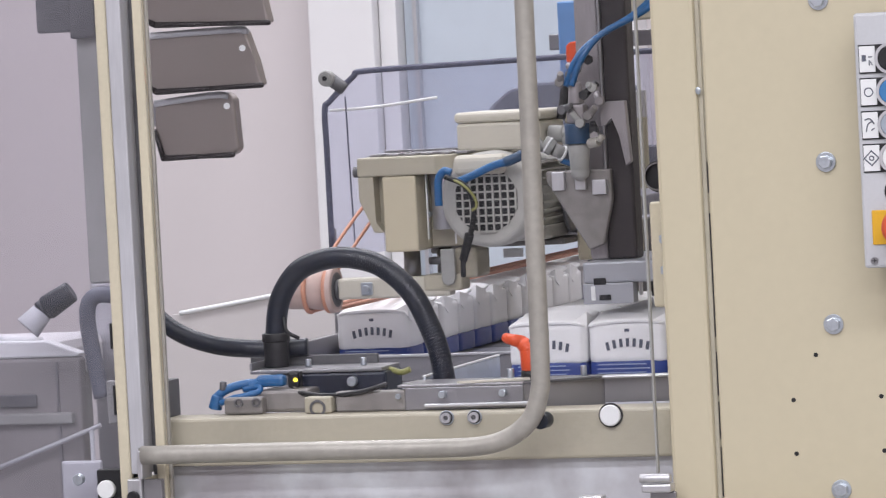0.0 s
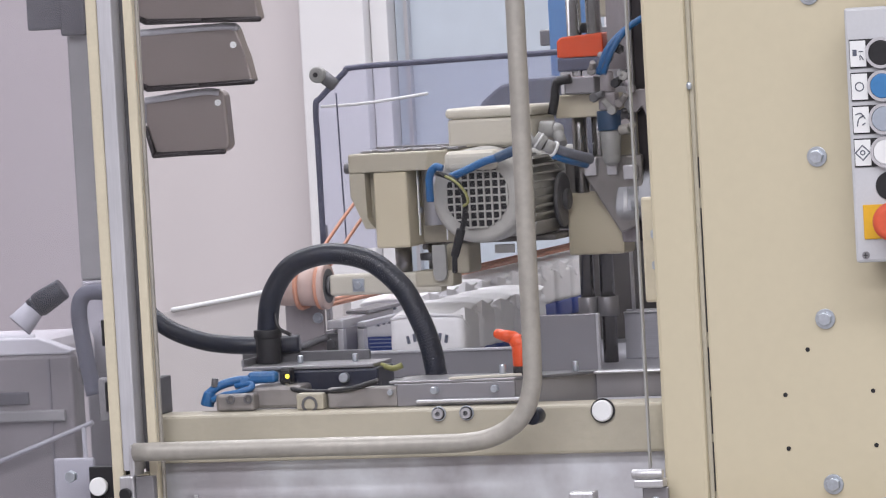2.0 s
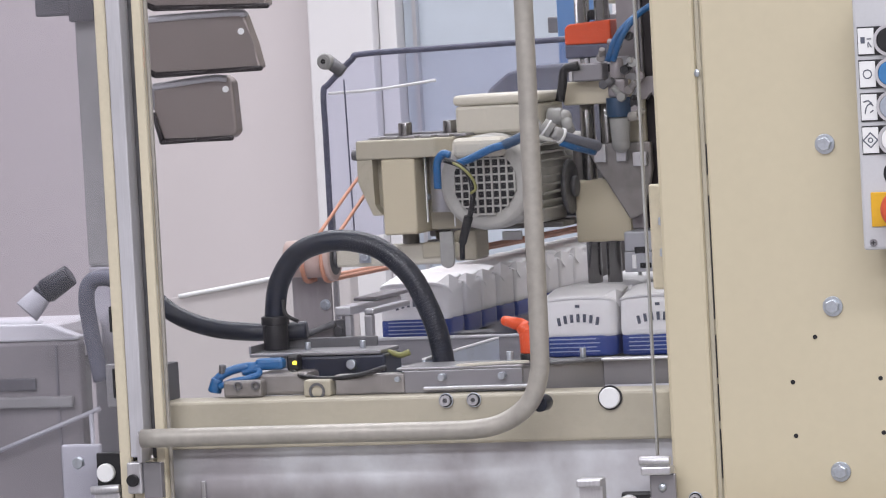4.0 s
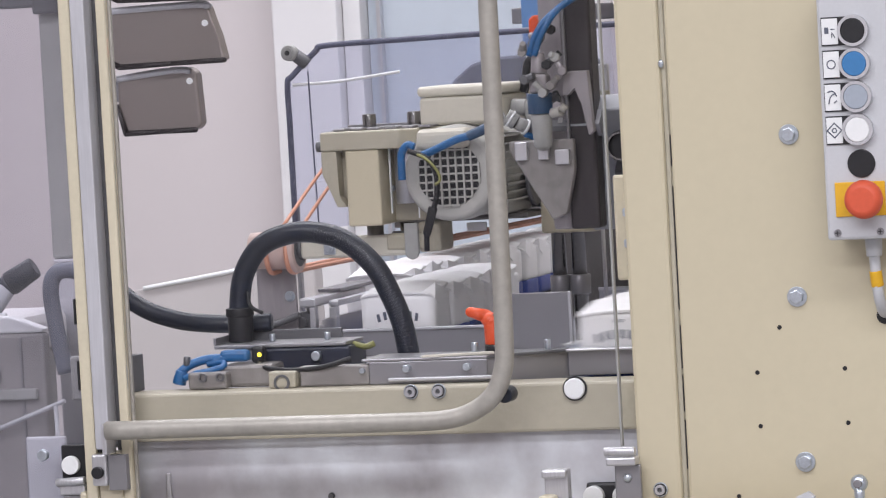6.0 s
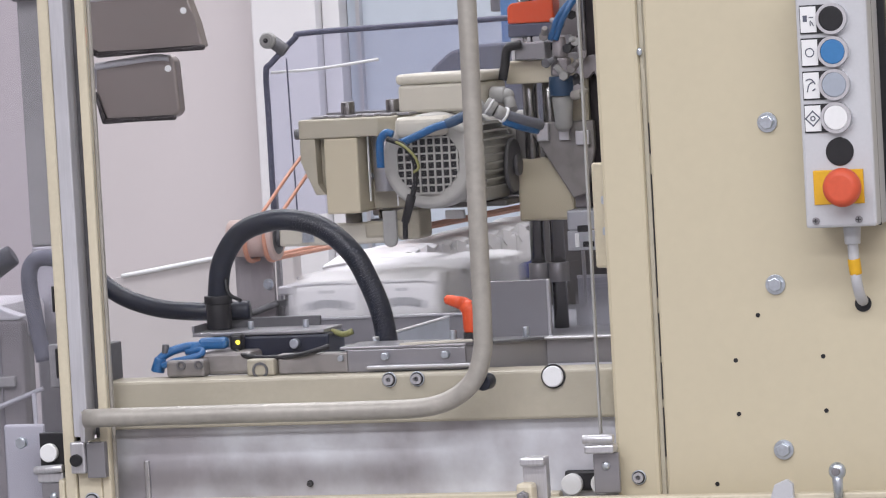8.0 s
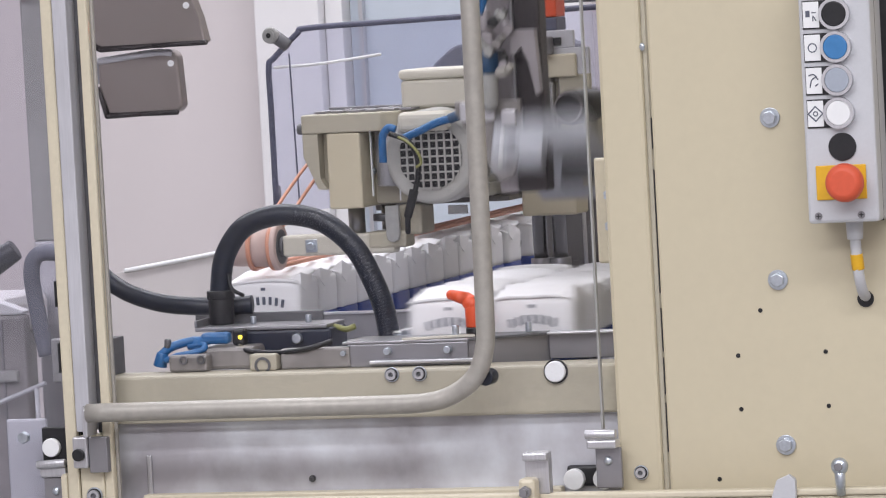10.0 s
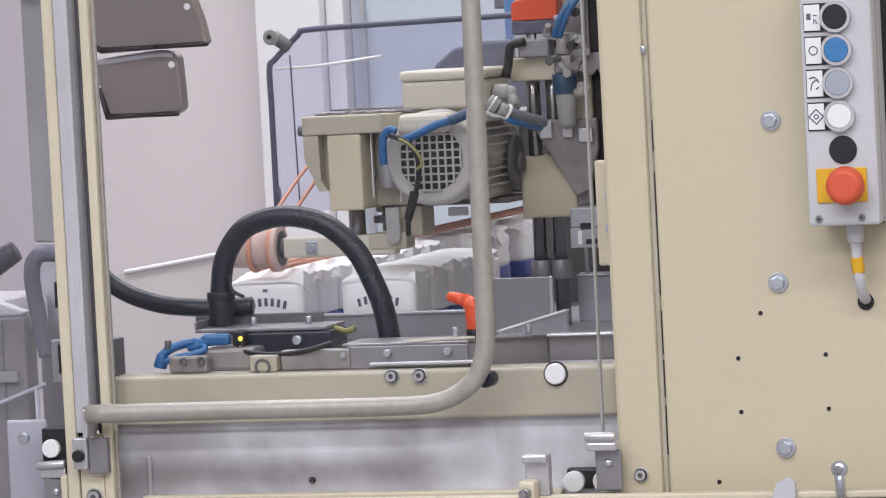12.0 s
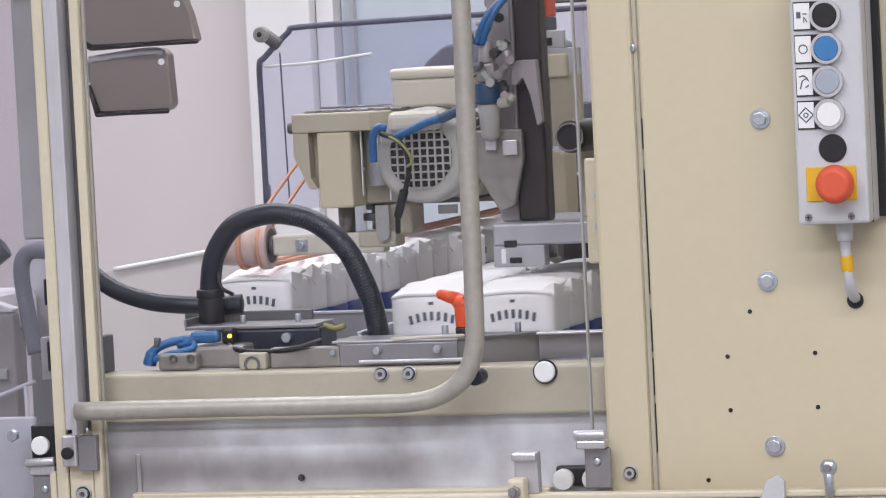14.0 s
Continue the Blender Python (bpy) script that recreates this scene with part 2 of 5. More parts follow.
def rod(a, b, r, r2=None, seg=24, bevel=0.0):
    a, b = Vector(a), Vector(b)
    bm = bmesh.new()
    h = (b - a).length
    bmesh.ops.create_cone(bm, cap_ends=True, segments=seg, radius1=r, radius2=r if r2 is None else r2, depth=h)
    if bevel:
        rim = [e for e in bm.edges if abs(e.verts[0].co.z - e.verts[1].co.z) < 1e-6]
        bmesh.ops.bevel(bm, geom=rim, offset=bevel, segments=2, affect="EDGES", profile=0.5)
    for f in bm.faces:
        f.smooth = len(f.verts) == 4
    q = (b - a).to_track_quat("Z", "Y").to_matrix().to_4x4()
    bmesh.ops.transform(bm, matrix=Matrix.Translation((a + b) / 2) @ q, verts=bm.verts)
    return bm


def ball(c, r, squash=(1, 1, 1), seg=16):
    bm = bmesh.new()
    bmesh.ops.create_uvsphere(bm, u_segments=seg, v_segments=seg // 2, radius=r)
    bmesh.ops.scale(bm, vec=squash, verts=bm.verts)
    bmesh.ops.translate(bm, vec=c, verts=bm.verts)
    return smooth(bm)


def spline(points, steps=10):
    p = [Vector(q) for q in points]
    p = [p[0] * 2 - p[1]] + p + [p[-1] * 2 - p[-2]]
    out = []
    for i in range(1, len(p) - 2):
        for k in range(steps):
            t = k / steps
            out.append(0.5 * (2 * p[i] + (p[i + 1] - p[i - 1]) * t + (2 * p[i - 1] - 5 * p[i] + 4 * p[i + 1] - p[i + 2]) * t * t
                              + (3 * p[i] - p[i - 1] - 3 * p[i + 1] + p[i + 2]) * t ** 3))
    out.append(p[-2])
    return out


def tube(points, r, seg=12, steps=10, ribs=0.0, rib_from=0.0, pitch=2):
    """A round tube along a smooth line; with ribs, every pitch-th ring past rib_from stands proud."""
    line = spline(points, steps)
    bm = bmesh.new()
    rings, side = [], None
    for i, p in enumerate(line):
        d = (line[min(i + 1, len(line) - 1)] - line[max(i - 1, 0)]).normalized()
        if side is None:
            side = d.cross(Vector((0.31, 0.9, 0.17))).normalized()
        side = (side - d * side.dot(d)).normalized()
        up = d.cross(side)
        rr = r + (ribs if (ribs and i / len(line) >= rib_from and i % pitch == 0) else 0)
        rings.append([bm.verts.new(p + (side * math.cos(a) + up * math.sin(a)) * rr) for a in [2 * math.pi * k / seg for k in range(seg)]])
    for a, b in zip(rings, rings[1:]):
        for k in range(seg):
            bm.faces.new((a[k], a[(k + 1) % seg], b[(k + 1) % seg], b[k]))
    bm.faces.new(rings[0])
    bm.faces.new(rings[-1])
    return smooth(bm)


def prism(outline, axis, lo, hi, bevel=0.0):
    """An outline of (a, b) pairs pushed along an axis: x: (y, z), y: (x, z), z: (x, y)."""
    bm = bmesh.new()

    def at(a, b, c):
        return {"x": (c, a, b), "y": (a, c, b), "z": (a, b, c)}[axis]
    lo_v = [bm.verts.new(at(a, b, lo)) for a, b in outline]
    hi_v = [bm.verts.new(at(a, b, hi)) for a, b in outline]
    n = len(outline)
    bm.faces.new(lo_v)
    bm.faces.new(hi_v)
    for i in range(n):
        bm.faces.new((lo_v[i], lo_v[(i + 1) % n], hi_v[(i + 1) % n], hi_v[i]))
    if bevel:
        bmesh.ops.bevel(bm, geom=list(bm.edges), offset=bevel, segments=2, affect="EDGES", profile=0.5)
    return bm


def ring(c, r_out, r_in, y0, y1, seg=28):
    """A flat ring whose axis runs along y."""
    bm = bmesh.new()
    rows = []
    for r, y in ((r_in, y0), (r_out, y0), (r_out, y1), (r_in, y1)):
        rows.append([bm.verts.new((c[0] + r * math.cos(2 * math.pi * k / seg), y, c[1] + r * math.sin(2 * math.pi * k / seg))) for k in range(seg)])
    for a, b in zip(rows, rows[1:] + rows[:1]):
        for k in range(seg):
            bm.faces.new((a[k], a[(k + 1) % seg], b[(k + 1) % seg], b[k]))
    return bm


def socket_screw(parent, x, y, z, r, mat=None):
    """A screw head on a front face at y: washer, rounded head with a hexagon socket."""
    s = part("screw", rod((x, y - 0.0005, z), (x, y - 0.0025, z), r, seg=24, bevel=0.0004), mat or ZINC, parent, "zinc-plated socket screw")
    part("shadow_ring", ring((x, z), r * 0.86, r * 0.70, y - 0.0030, y - 0.0026), BLACK, s)
    part("head", ring((x, z), r * 0.70, r * 0.34, y - 0.006, y - 0.0025), mat or ALU, s)
    part("socket", rod((x, y - 0.0027, z), (x, y - 0.0038, z), r * 0.34, seg=6), STEEL_DARK, s)
    return s


def hex_bolt(parent, x, y, z, r, turn=0.2):
    s = part("bolt", rod((x, y - 0.0003, z), (x, y - 0.002, z), r, seg=28, bevel=0.0005), ZINC, parent, "zinc-plated hexagon bolt with washer")
    bm = rod((0, 0, 0), (0, -0.0055, 0), r * 0.72, seg=6, bevel=0.0008)
    for f in bm.faces:
        f.smooth = False
    bmesh.ops.transform(bm, matrix=Matrix.Translation((x, y - 0.0018, z)) @ Matrix.Rotation(turn, 4, "Y"), verts=bm.verts)
    part("head", bm, ZINC, s)
    return s


# ---------------------------------------------------------------- the room
def room():
    setting("floor", box(-5, 5, -7, 5.65, -0.1, 0, 0), FLOOR, "grey epoxy factory floor", "floor")
    setting("ceiling", box(-5, 5, -7, 5.65, 3.5, 3.6, 0), WALL_WHITE, "plain white factory ceiling", "ceiling")
    setting("wall_rear", box(-5, 5, 5.5, 5.65, 0, 3.5, 0), WALL, "pale off-white painted rear wall", "wall")
    setting("wall_front", box(-5, 5, -7.15, -7, 0, 3.5, 0), WALL, "pale off-white painted wall behind the aisle", "wall")
    setting("wall_west", box(-5.15, -5, -7, 5.65, 0, 3.5, 0), WALL, "pale off-white painted side wall", "wall")
    setting("wall_east", box(5, 5.15, -7, 5.65, 0, 3.5, 0), WALL, "pale off-white painted side wall", "wall")
    # white pilaster and grey-green glazed panel on the rear wall
    setting("pilaster", box(-2.19, -2.03, 5.38, 5.5, 0, 3.5, 0.004), WALL_WHITE, "bright white wall pilaster", "pilaster")
    w = thing("window_1", (-1.8, 5.48, 0.5), "grey-green glazed panel in a white frame", "window", kind="structure")
    part("window_frame", merge(box(-2.028, -1.985, 5.42, 5.5, 0.5, 2.8, 0.003), box(-1.46, -1.40, 5.42, 5.5, 0.5, 2.8, 0.003), box(-1.985, -1.46, 5.42, 5.5, 2.75, 2.8, 0.003)), WALL_WHITE, w)
    part("pane", box(-1.983, -1.462, 5.475, 5.49, 0.5, 2.75, 0.001), TEAL_PANEL, w)
    part("mullion", box(-1.955, -1.945, 5.45, 5.474, 0.5, 2.75, 0.001), ALU, w)


def rear_machine():
    t = thing("white_machine_cover", (-1.5, 2.4, 0.0), "white sloping machine cover with a highlight strip on its edge", "machine")
    part("cover", prism([(-2.1, 0.75), (-2.1, 0.875), (-1.225, 0.990), (-1.06, 1.0135), (-0.95, 1.015), (-0.95, 0.75)], "y", 1.99, 2.03, 0.004), COVER_WHITE, t)
    # specular line on the cover's edge, made as a thin white tube
    part("lip", tube([(-1.225, 1.988, 0.991), (-1.14, 1.988, 1.003), (-1.06, 1.988, 1.015)], 0.0035, 8), WHITE_CAP, t, "white strip for the highlight on the cover edge")
    part("plinth", box(-2.05, -1.0, 1.95, 2.9, 0, 0.7495, 0.004), COVER_WHITE, t)


# ---------------------------------------------------------------- machine frame
def beam():
    t = thing("frame_beam", (-0.2, 0.02, 0.958), "beige painted steel cross beam with screws", "machine frame")
    part("beam", box(-0.490, 0.064, 0.0, 0.05, 0.958, 1.0065, 0.003), BEIGE_GREY, t)
    for x in (-0.169, -0.140):
        socket_screw(t, x, 0.0, 1.002 - 0.0005, 0.0075)
    c = part("cap", rod((0, 0, 1.0), (0, -0.006, 1.0), 0.0105, seg=32, bevel=0.0015), WHITE_CAP, t, "round white plastic cap")
    part("cap_ring", ring((0, 1.0), 0.0122, 0.0104, -0.0022, 0.0), BLACK, c)
    part("slot", box(-0.425, -0.405, -0.0012, 0.002, 0.9735, 0.9765, 0.001), STEEL_DARK, t)


def lower_panel():
    t = thing("lower_panel", (-0.2, 0.03, 0.4), "mottled stainless steel sheet under the beam", "machine panel")
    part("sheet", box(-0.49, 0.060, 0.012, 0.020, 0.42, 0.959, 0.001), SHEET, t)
    part("seam_strip", box(-0.4385, -0.4335, 0.008, 0.0118, 0.60, 0.925, 0.001), ALU, t)
    part("drip_edge", box(-0.44, 0.0, -0.004, 0.0118, 0.878, 0.886, 0.002), BEIGE_PALE, t)
    for x, z in ((-0.262, 0.898),):
        socket_screw(t, x, 0.011, z, 0.0035, STEEL_DARK)
    # two white caps in a dark slot beside the latch
    part("slot", box(0.004, 0.052, 0.004, 0.0118, 0.8855, 0.906, 0.003), BLACK, t)
    for x in (0.013, 0.043):
        part("cap", rod((x, 0.004, 0.893), (x, -0.004, 0.893), 0.0105, seg=28, bevel=0.001), WHITE_CAP, t, "round white plastic cap")
    part("plinth", box(-0.50, 0.9, 0.03, 1.2, 0.0, 0.42, 0.004), BEIGE, t)


def left_post():
    t = thing("corner_post", (-0.485, 0.0, 0.0), "beige and aluminium guard post with grooves", "machine post")
    part("profile", box(-0.5105, -0.4975, -0.03, -0.002, 0, 1.9, 0.0025), BEIGE_PALE, t)
    part("groove", box(-0.4975, -0.4960, -0.024, -0.002, 0, 1.9, 0), BLACK, t)
    part("slide_track", box(-0.4960, -0.4805, -0.034, -0.002, 0.955, 1.9, 0.0015), ALU_MATTE, t, "matt aluminium slide track")
    part("recess", box(-0.4805, -0.4700, -0.012, -0.002, 0.952, 1.9, 0.0005), STEEL_DARK, t)
    part("inner_profile", box(-0.4700, -0.4600, -0.03, -0.017, 0, 1.9, 0.002), BEIGE_PALE, t)
    part("gasket", box(-0.4600, -0.4565, -0.022, -0.017, 0, 1.9, 0.001), TUBE, t)
    part("foot_cover", box(-0.4960, -0.4702, -0.03, -0.002, 0, 0.951, 0.002), BEIGE_PALE, t)
    socket_screw(t, -0.481, -0.03, 0.890, 0.0085)
    for z0, z1 in ((1.052, 1.078), (0.985, 1.015)):
        part("catch", box(-0.5135, -0.5112, -0.028, -0.006, z0 + 0.03, z1 + 0.03, 0.0005), BLACK, t)
    h = part("hinge_block", box(-0.4975, -0.4815, -0.044, -0.0305, 0.919, 0.951, 0.002), ALU, t)
    part("hinge_leaf", box(-0.4813, -0.4615, -0.040, -0.0305, 0.914, 0.950, 0.001), STEEL, h)
    part("pin", rod((-0.490, -0.044, 0.933), (-0.490, -0.050, 0.933), 0.0062, seg=24, bevel=0.001), BLACK, h)
    part("saddle", prism([(-0.4795, 0.952), (-0.4745, 0.952), (-0.4735, 0.975), (-0.478, 0.984), (-0.4795, 0.975)], "y", -0.058, -0.031, 0.001), ALU, t)


def guard_door():
    t = thing("guard_door", (-0.2, -0.045, 0.96), "clear sliding guard with a bent steel tube handle", "machine guard")
    part("handle", tube([(-0.474, -0.055, 0.976), (-0.30, -0.055, 0.9765), (-0.17, -0.055, 0.9765), (-0.117, -0.055, 0.978), (-0.088, -0.055, 0.986),
                         (-0.066, -0.055, 1.003), (-0.056, -0.055, 1.028), (-0.0535, -0.055, 1.06), (-0.0525, -0.055, 1.2), (-0.051, -0.055, 1.5), (-0.050, -0.055, 1.8)], 0.0094, 20, 10), TUBE, t, "bent satin steel tube handle")
    part("standoff", rod((-0.0585, -0.05, 1.000), (-0.0575, -0.0304, 1.000), 0.0080, seg=20, bevel=0.001), RUBBER, t)
    part("sheet", box(-0.459, 0.0515, -0.030, -0.027, 0.962, 1.85, 0), CLEAR, t, "clear polycarbonate sheet")
    part("edge_strip", box(0.0516, 0.0538, -0.033, -0.0262, 0.945, 1.85, 0.0006), GREY_CAST, t, "grey edge strip")
    c = part("catch", box(0.0405, 0.0705, -0.052, -0.034, 0.928, 0.9365, 0.002), ALU, t, "bent aluminium catch")
    part("catch_lip", rod((0.0395, -0.05, 0.942), (0.0705, -0.05, 0.942), 0.0045, seg=16, bevel=0.001), ALU, c)
    part("catch_plate", box(0.046, 0.072, -0.040, -0.034, 0.888, 0.928, 0.0015), STEEL, c)
    part("rivet", ball((0.059, -0.041, 0.915), 0.0042, (1, 0.6, 1)), ZINC, c)


def right_panel():
    t = thing("cabinet_panel", (0.45, 0.0, 0.0), "large beige painted cabinet side with bolts", "machine cabinet")
    part("column", box(0.0645, 0.1080, -0.022, 0.06, 0.0, 1.9, 0.004), BEIGE, t)
    # greyer beige paints in the shading along the fold
    part("fold", box(0.1080, 0.1130, -0.018, 0.06, 0.0, 1.9, 0.0015), BEIGE_GREY, t)
    part("joint", box(0.1130, 0.1142, -0.016, 0.05, 0.0, 1.9, 0), BEIGE_GREY, t)
    for z0, z1 in ((0.92, 0.968), (0.976, 1.012), (1.018, 1.060), (1.075, 1.195), (1.215, 1.245), (0.6, 0.87)):
        part("gap", box(0.1131, 0.1141, -0.0175, -0.0161, z0, z1, 0), BLACK, t)
    part("front_sheet", box(0.1142, 0.3585, -0.020, 0.02, 0.0, 1.9, 0.003), BEIGE, t)
    part("end_sheet", box(0.3610, 1.2, -0.024, 0.02, 0.0, 1.9, 0.003), BEIGE, t)
    part("inner_cheek", box(0.0650, 0.0700, 0.0601, 1.3, 0.42, 1.9, 0.002), BEIGE_GREY, t)
    for z in (1.240, 1.084, 0.9245):
        hex_bolt(t, 0.2315, -0.020, z, 0.0098, 0.1 + z)
    hex_bolt(t, 0.2315, -0.020, 1.395, 0.0098, 0.4)
    for x, z in ((0.2125, 1.055), (0.1885, 1.012), (0.2745, 1.0135), (0.189, 0.960), (0.275, 0.9612), (0.164, 0.8925)):
        part("hole", rod((x, -0.0206, z), (x, -0.0150, z), 0.0022, seg=14), BLACK, t, "drilled hole")
    socket_screw(t, 0.087, -0.022, 0.901, 0.0072)
    part("rivet", ball((0.1095, -0.0225, 1.314), 0.0028, (1, 0.5, 1.4)), ZINC, t)
    part("rivet", ball((0.1095, -0.0225, 1.42), 0.0028, (1, 0.5, 1.4)), ZINC, t)
    # bolts on the inner cheek strip behind the guard edge
    s = part("cheek_plate", box(0.030, 0.0643, 0.07, 0.076, 1.10, 1.205, 0.006), BEIGE_PALE, t)
    for z in (1.168, 1.137):
        part("bolt", merge(rod((0.046, 0.0699, z), (0.046, 0.064, z), 0.0065, seg=6, bevel=0.0006)), ZINC, s)


def lower_rail():
    t = thing("door_rail", (0.15, -0.06, 0.88), "beige lower guard rail with latches", "machine rail")
    part("rail", box(-0.46, 0.75, -0.075, -0.060, 0.8815, 0.8885, 0.002), BEIGE_PALE, t)
    part("rail_face", box(-0.46, 0.75, -0.072, -0.060, 0.80, 0.8812, 0.002), BEIGE_PALE, t)
    l = part("latch", box(-0.018, -0.001, -0.095, -0.0752, 0.872, 0.9055, 0.004), BEIGE_PALE, t, "beige latch with a hexagon nut")
    part("nut", merge(rod((-0.0095, -0.0955, 0.893), (-0.0095, -0.103, 0.893), 0.0062, seg=6, bevel=0.0008), rod((-0.0095, -0.103, 0.893), (-0.0095, -0.108, 0.893), 0.0035, seg=16)), STEEL, l)
    part("latch_hook", merge(box(-0.0155, 0.0085, -0.0752, -0.062, 0.888, 0.929, 0.0015), box(-0.0160, 0.0090, -0.084, -0.0755, 0.921, 0.929, 0.002)), ALU, l)
    k = part("wing_latch", merge(rod((0.2945, -0.076, 0.882), (0.2955, -0.083, 0.908), 0.0042, 0.0055, seg=16), ball((0.2957, -0.083, 0.910), 0.0085, (1, 0.7, 1))), ZINC, t, "steel lever latch")
    part("pivot", rod((0.2957, -0.088, 0.910), (0.2957, -0.092, 0.910), 0.004, seg=16, bevel=0.0008), STEEL, k)
    part("bracket", prism([(0.228, 0.880), (0.252, 0.880), (0.252, 0.898), (0.246, 0.903), (0.234, 0.898)], "y", -0.083, -0.0752, 0.001), GREY_PLASTIC, t)


def control_box():
    t = thing("control_box", (0.312, -0.05, 1.14), "light grey push-button box with emergency stop", "control box")
    body = part("body", box(0.2775, 0.3455, -0.083, -0.031, 1.140, 1.38, 0.003), GREY_PLASTIC, t)
    # black slab behind the body, showing as a narrow strip on its right
    part("dark_edge_strip", box(0.2805, 0.3520, -0.0308, -0.0202, 1.143, 1.38, 0.0015), BLACK, t)
    part("lid_seam", box(0.27735, 0.34565, -0.062, -0.0612, 1.1398, 1.38, 0), BLACK, body)
    for z, mat in ((1.3365, BLACK), (1.3055, BLUE_CAP), (1.2745, GREY_CAP), (1.2435, WHITE_CAP)):
        lp = part("legend_plate", box(0.2815, 0.3075, -0.0845, -0.0832, z - 0.0135, z + 0.0135, 0.0004), BLACK, t, "black legend plate")
        part("legend", box(0.2822, 0.2975, -0.0853, -0.0846, z - 0.0122, z + 0.0122, 0.0003), WHITE_CAP, lp, "white symbol field")
        b = part("button", ring((0.3125, z), 0.0147, 0.0118, -0.0905, -0.083), ALU, t, "round push button in a metal bezel")
        part("button_cap", rod((0.3125, -0.083, z), (0.3125, -0.0905, z), 0.0117, seg=32, bevel=0.001), mat, b)
        x, y = 0.2898, -0.0856
        if mat is BLUE_CAP:
            sym = ring((x, z), 0.0045, 0.0034, y, y + 0.0003)
        elif mat is WHITE_CAP:
            sym = merge(box(x - 0.0055, x + 0.0055, y, y + 0.0003, z - 0.0055, z - 0.0043, 0, turn=None), box(x - 0.0055, x + 0.0055, y, y + 0.0003, z + 0.0043, z + 0.0055, 0),
                        box(x - 0.0055, x - 0.0043, y, y + 0.0003, z - 0.0043, z + 0.0043, 0), box(x + 0.0043, x + 0.0055, y, y + 0.0003, z - 0.0043, z + 0.0043, 0),
                        ring((x, z), 0.0026, 0.0015, y, y + 0.0003, 12))
            bmesh.ops.transform(sym, matrix=Matrix.Translation((x, 0, z)) @ Matrix.Rotation(0.78, 4, "Y") @ Matrix.Translation((-x, 0, -z)), verts=sym.verts)
        elif mat is GREY_CAP:
            sym = merge(tube([(x - 0.004, y, z - 0.006), (x - 0.002, y, z + 0.001), (x + 0.003, y, z + 0.004)], 0.0006, 5, 4), tube([(x - 0.005, y, z + 0.005), (x, y, z + 0.006), (x + 0.004, y, z + 0.001)], 0.0006, 5, 4),
                        tube([(x + 0.001, y, z - 0.005), (x + 0.004, y, z - 0.003)], 0.0006, 5, 2))
        else:
            sym = merge(box(x - 0.005, x - 0.001, y, y + 0.0003, z - 0.002, z + 0.004, 0), tube([(x + 0.001, y, z + 0.002), (x + 0.005, y, z + 0.002)], 0.0005, 5, 2),
                        tube([(x + 0.002, y, z - 0.006), (x + 0.002, y, z - 0.001), (x + 0.005, y, z - 0.006)], 0.0005, 5, 2))
        part("symbol", sym, INK, lp, "dark pictogram")
    part("blank_plug", rod((0.3135, -0.0828, 1.2115), (0.3135, -0.0845, 1.2115), 0.0133, seg=36, bevel=0.0006), BLACK, t, "flat black blanking plug")
    e = part("stop_plate", box(0.287, 0.335, -0.0850, -0.0832, 1.1620, 1.1945, 0.0008), YELLOW, t, "yellow emergency stop plate")
    part("stop_stem", rod((0.318, -0.085, 1.1785), (0.318, -0.098, 1.1785), 0.012, seg=24), STOP_RED, e)
    part("stop_head", rod((0.318, -0.098, 1.1785), (0.318, -0.114, 1.1785), 0.0192, 0.0165, seg=40, bevel=0.005), STOP_RED, e, "red mushroom head")
    for x in (0.2875, 0.3285):
        s = part("lid_screw", rod((x, -0.0829, 1.147), (x, -0.0845, 1.147), 0.0036, seg=20, bevel=0.0004), STEEL, t)
        part("cross_slot", merge(box(x - 0.0022, x + 0.0022, -0.0850, -0.0846, 1.1466, 1.1474, 0), box(x - 0.0004, x + 0.0004, -0.0851, -0.0847, 1.1448, 1.1492, 0)), BLACK, s)
    part("gland", rod((0.315, -0.052, 1.140), (0.315, -0.052, 1.122), 0.0085, 0.0075, seg=20, bevel=0.001), GREY_PLASTIC, t)
    c = part("cable", tube([(0.315, -0.052, 1.124), (0.3155, -0.051, 1.105), (0.3165, -0.048, 1.085), (0.317, -0.036, 1.070), (0.316, -0.018, 1.065)], 0.0052, 12, 8), GREY_PLASTIC, t)
    part("cable_tag", tube([(0.3152, -0.0515, 1.108), (0.3158, -0.0505, 1.100), (0.3162, -0.0492, 1.0935)], 0.0060, 12, 6), YELLOW, c, "yellow cable tag")
    part("entry_ring", rod((0.316, -0.0200, 1.063), (0.316, -0.0215, 1.063), 0.008, seg=24), BLACK, t)


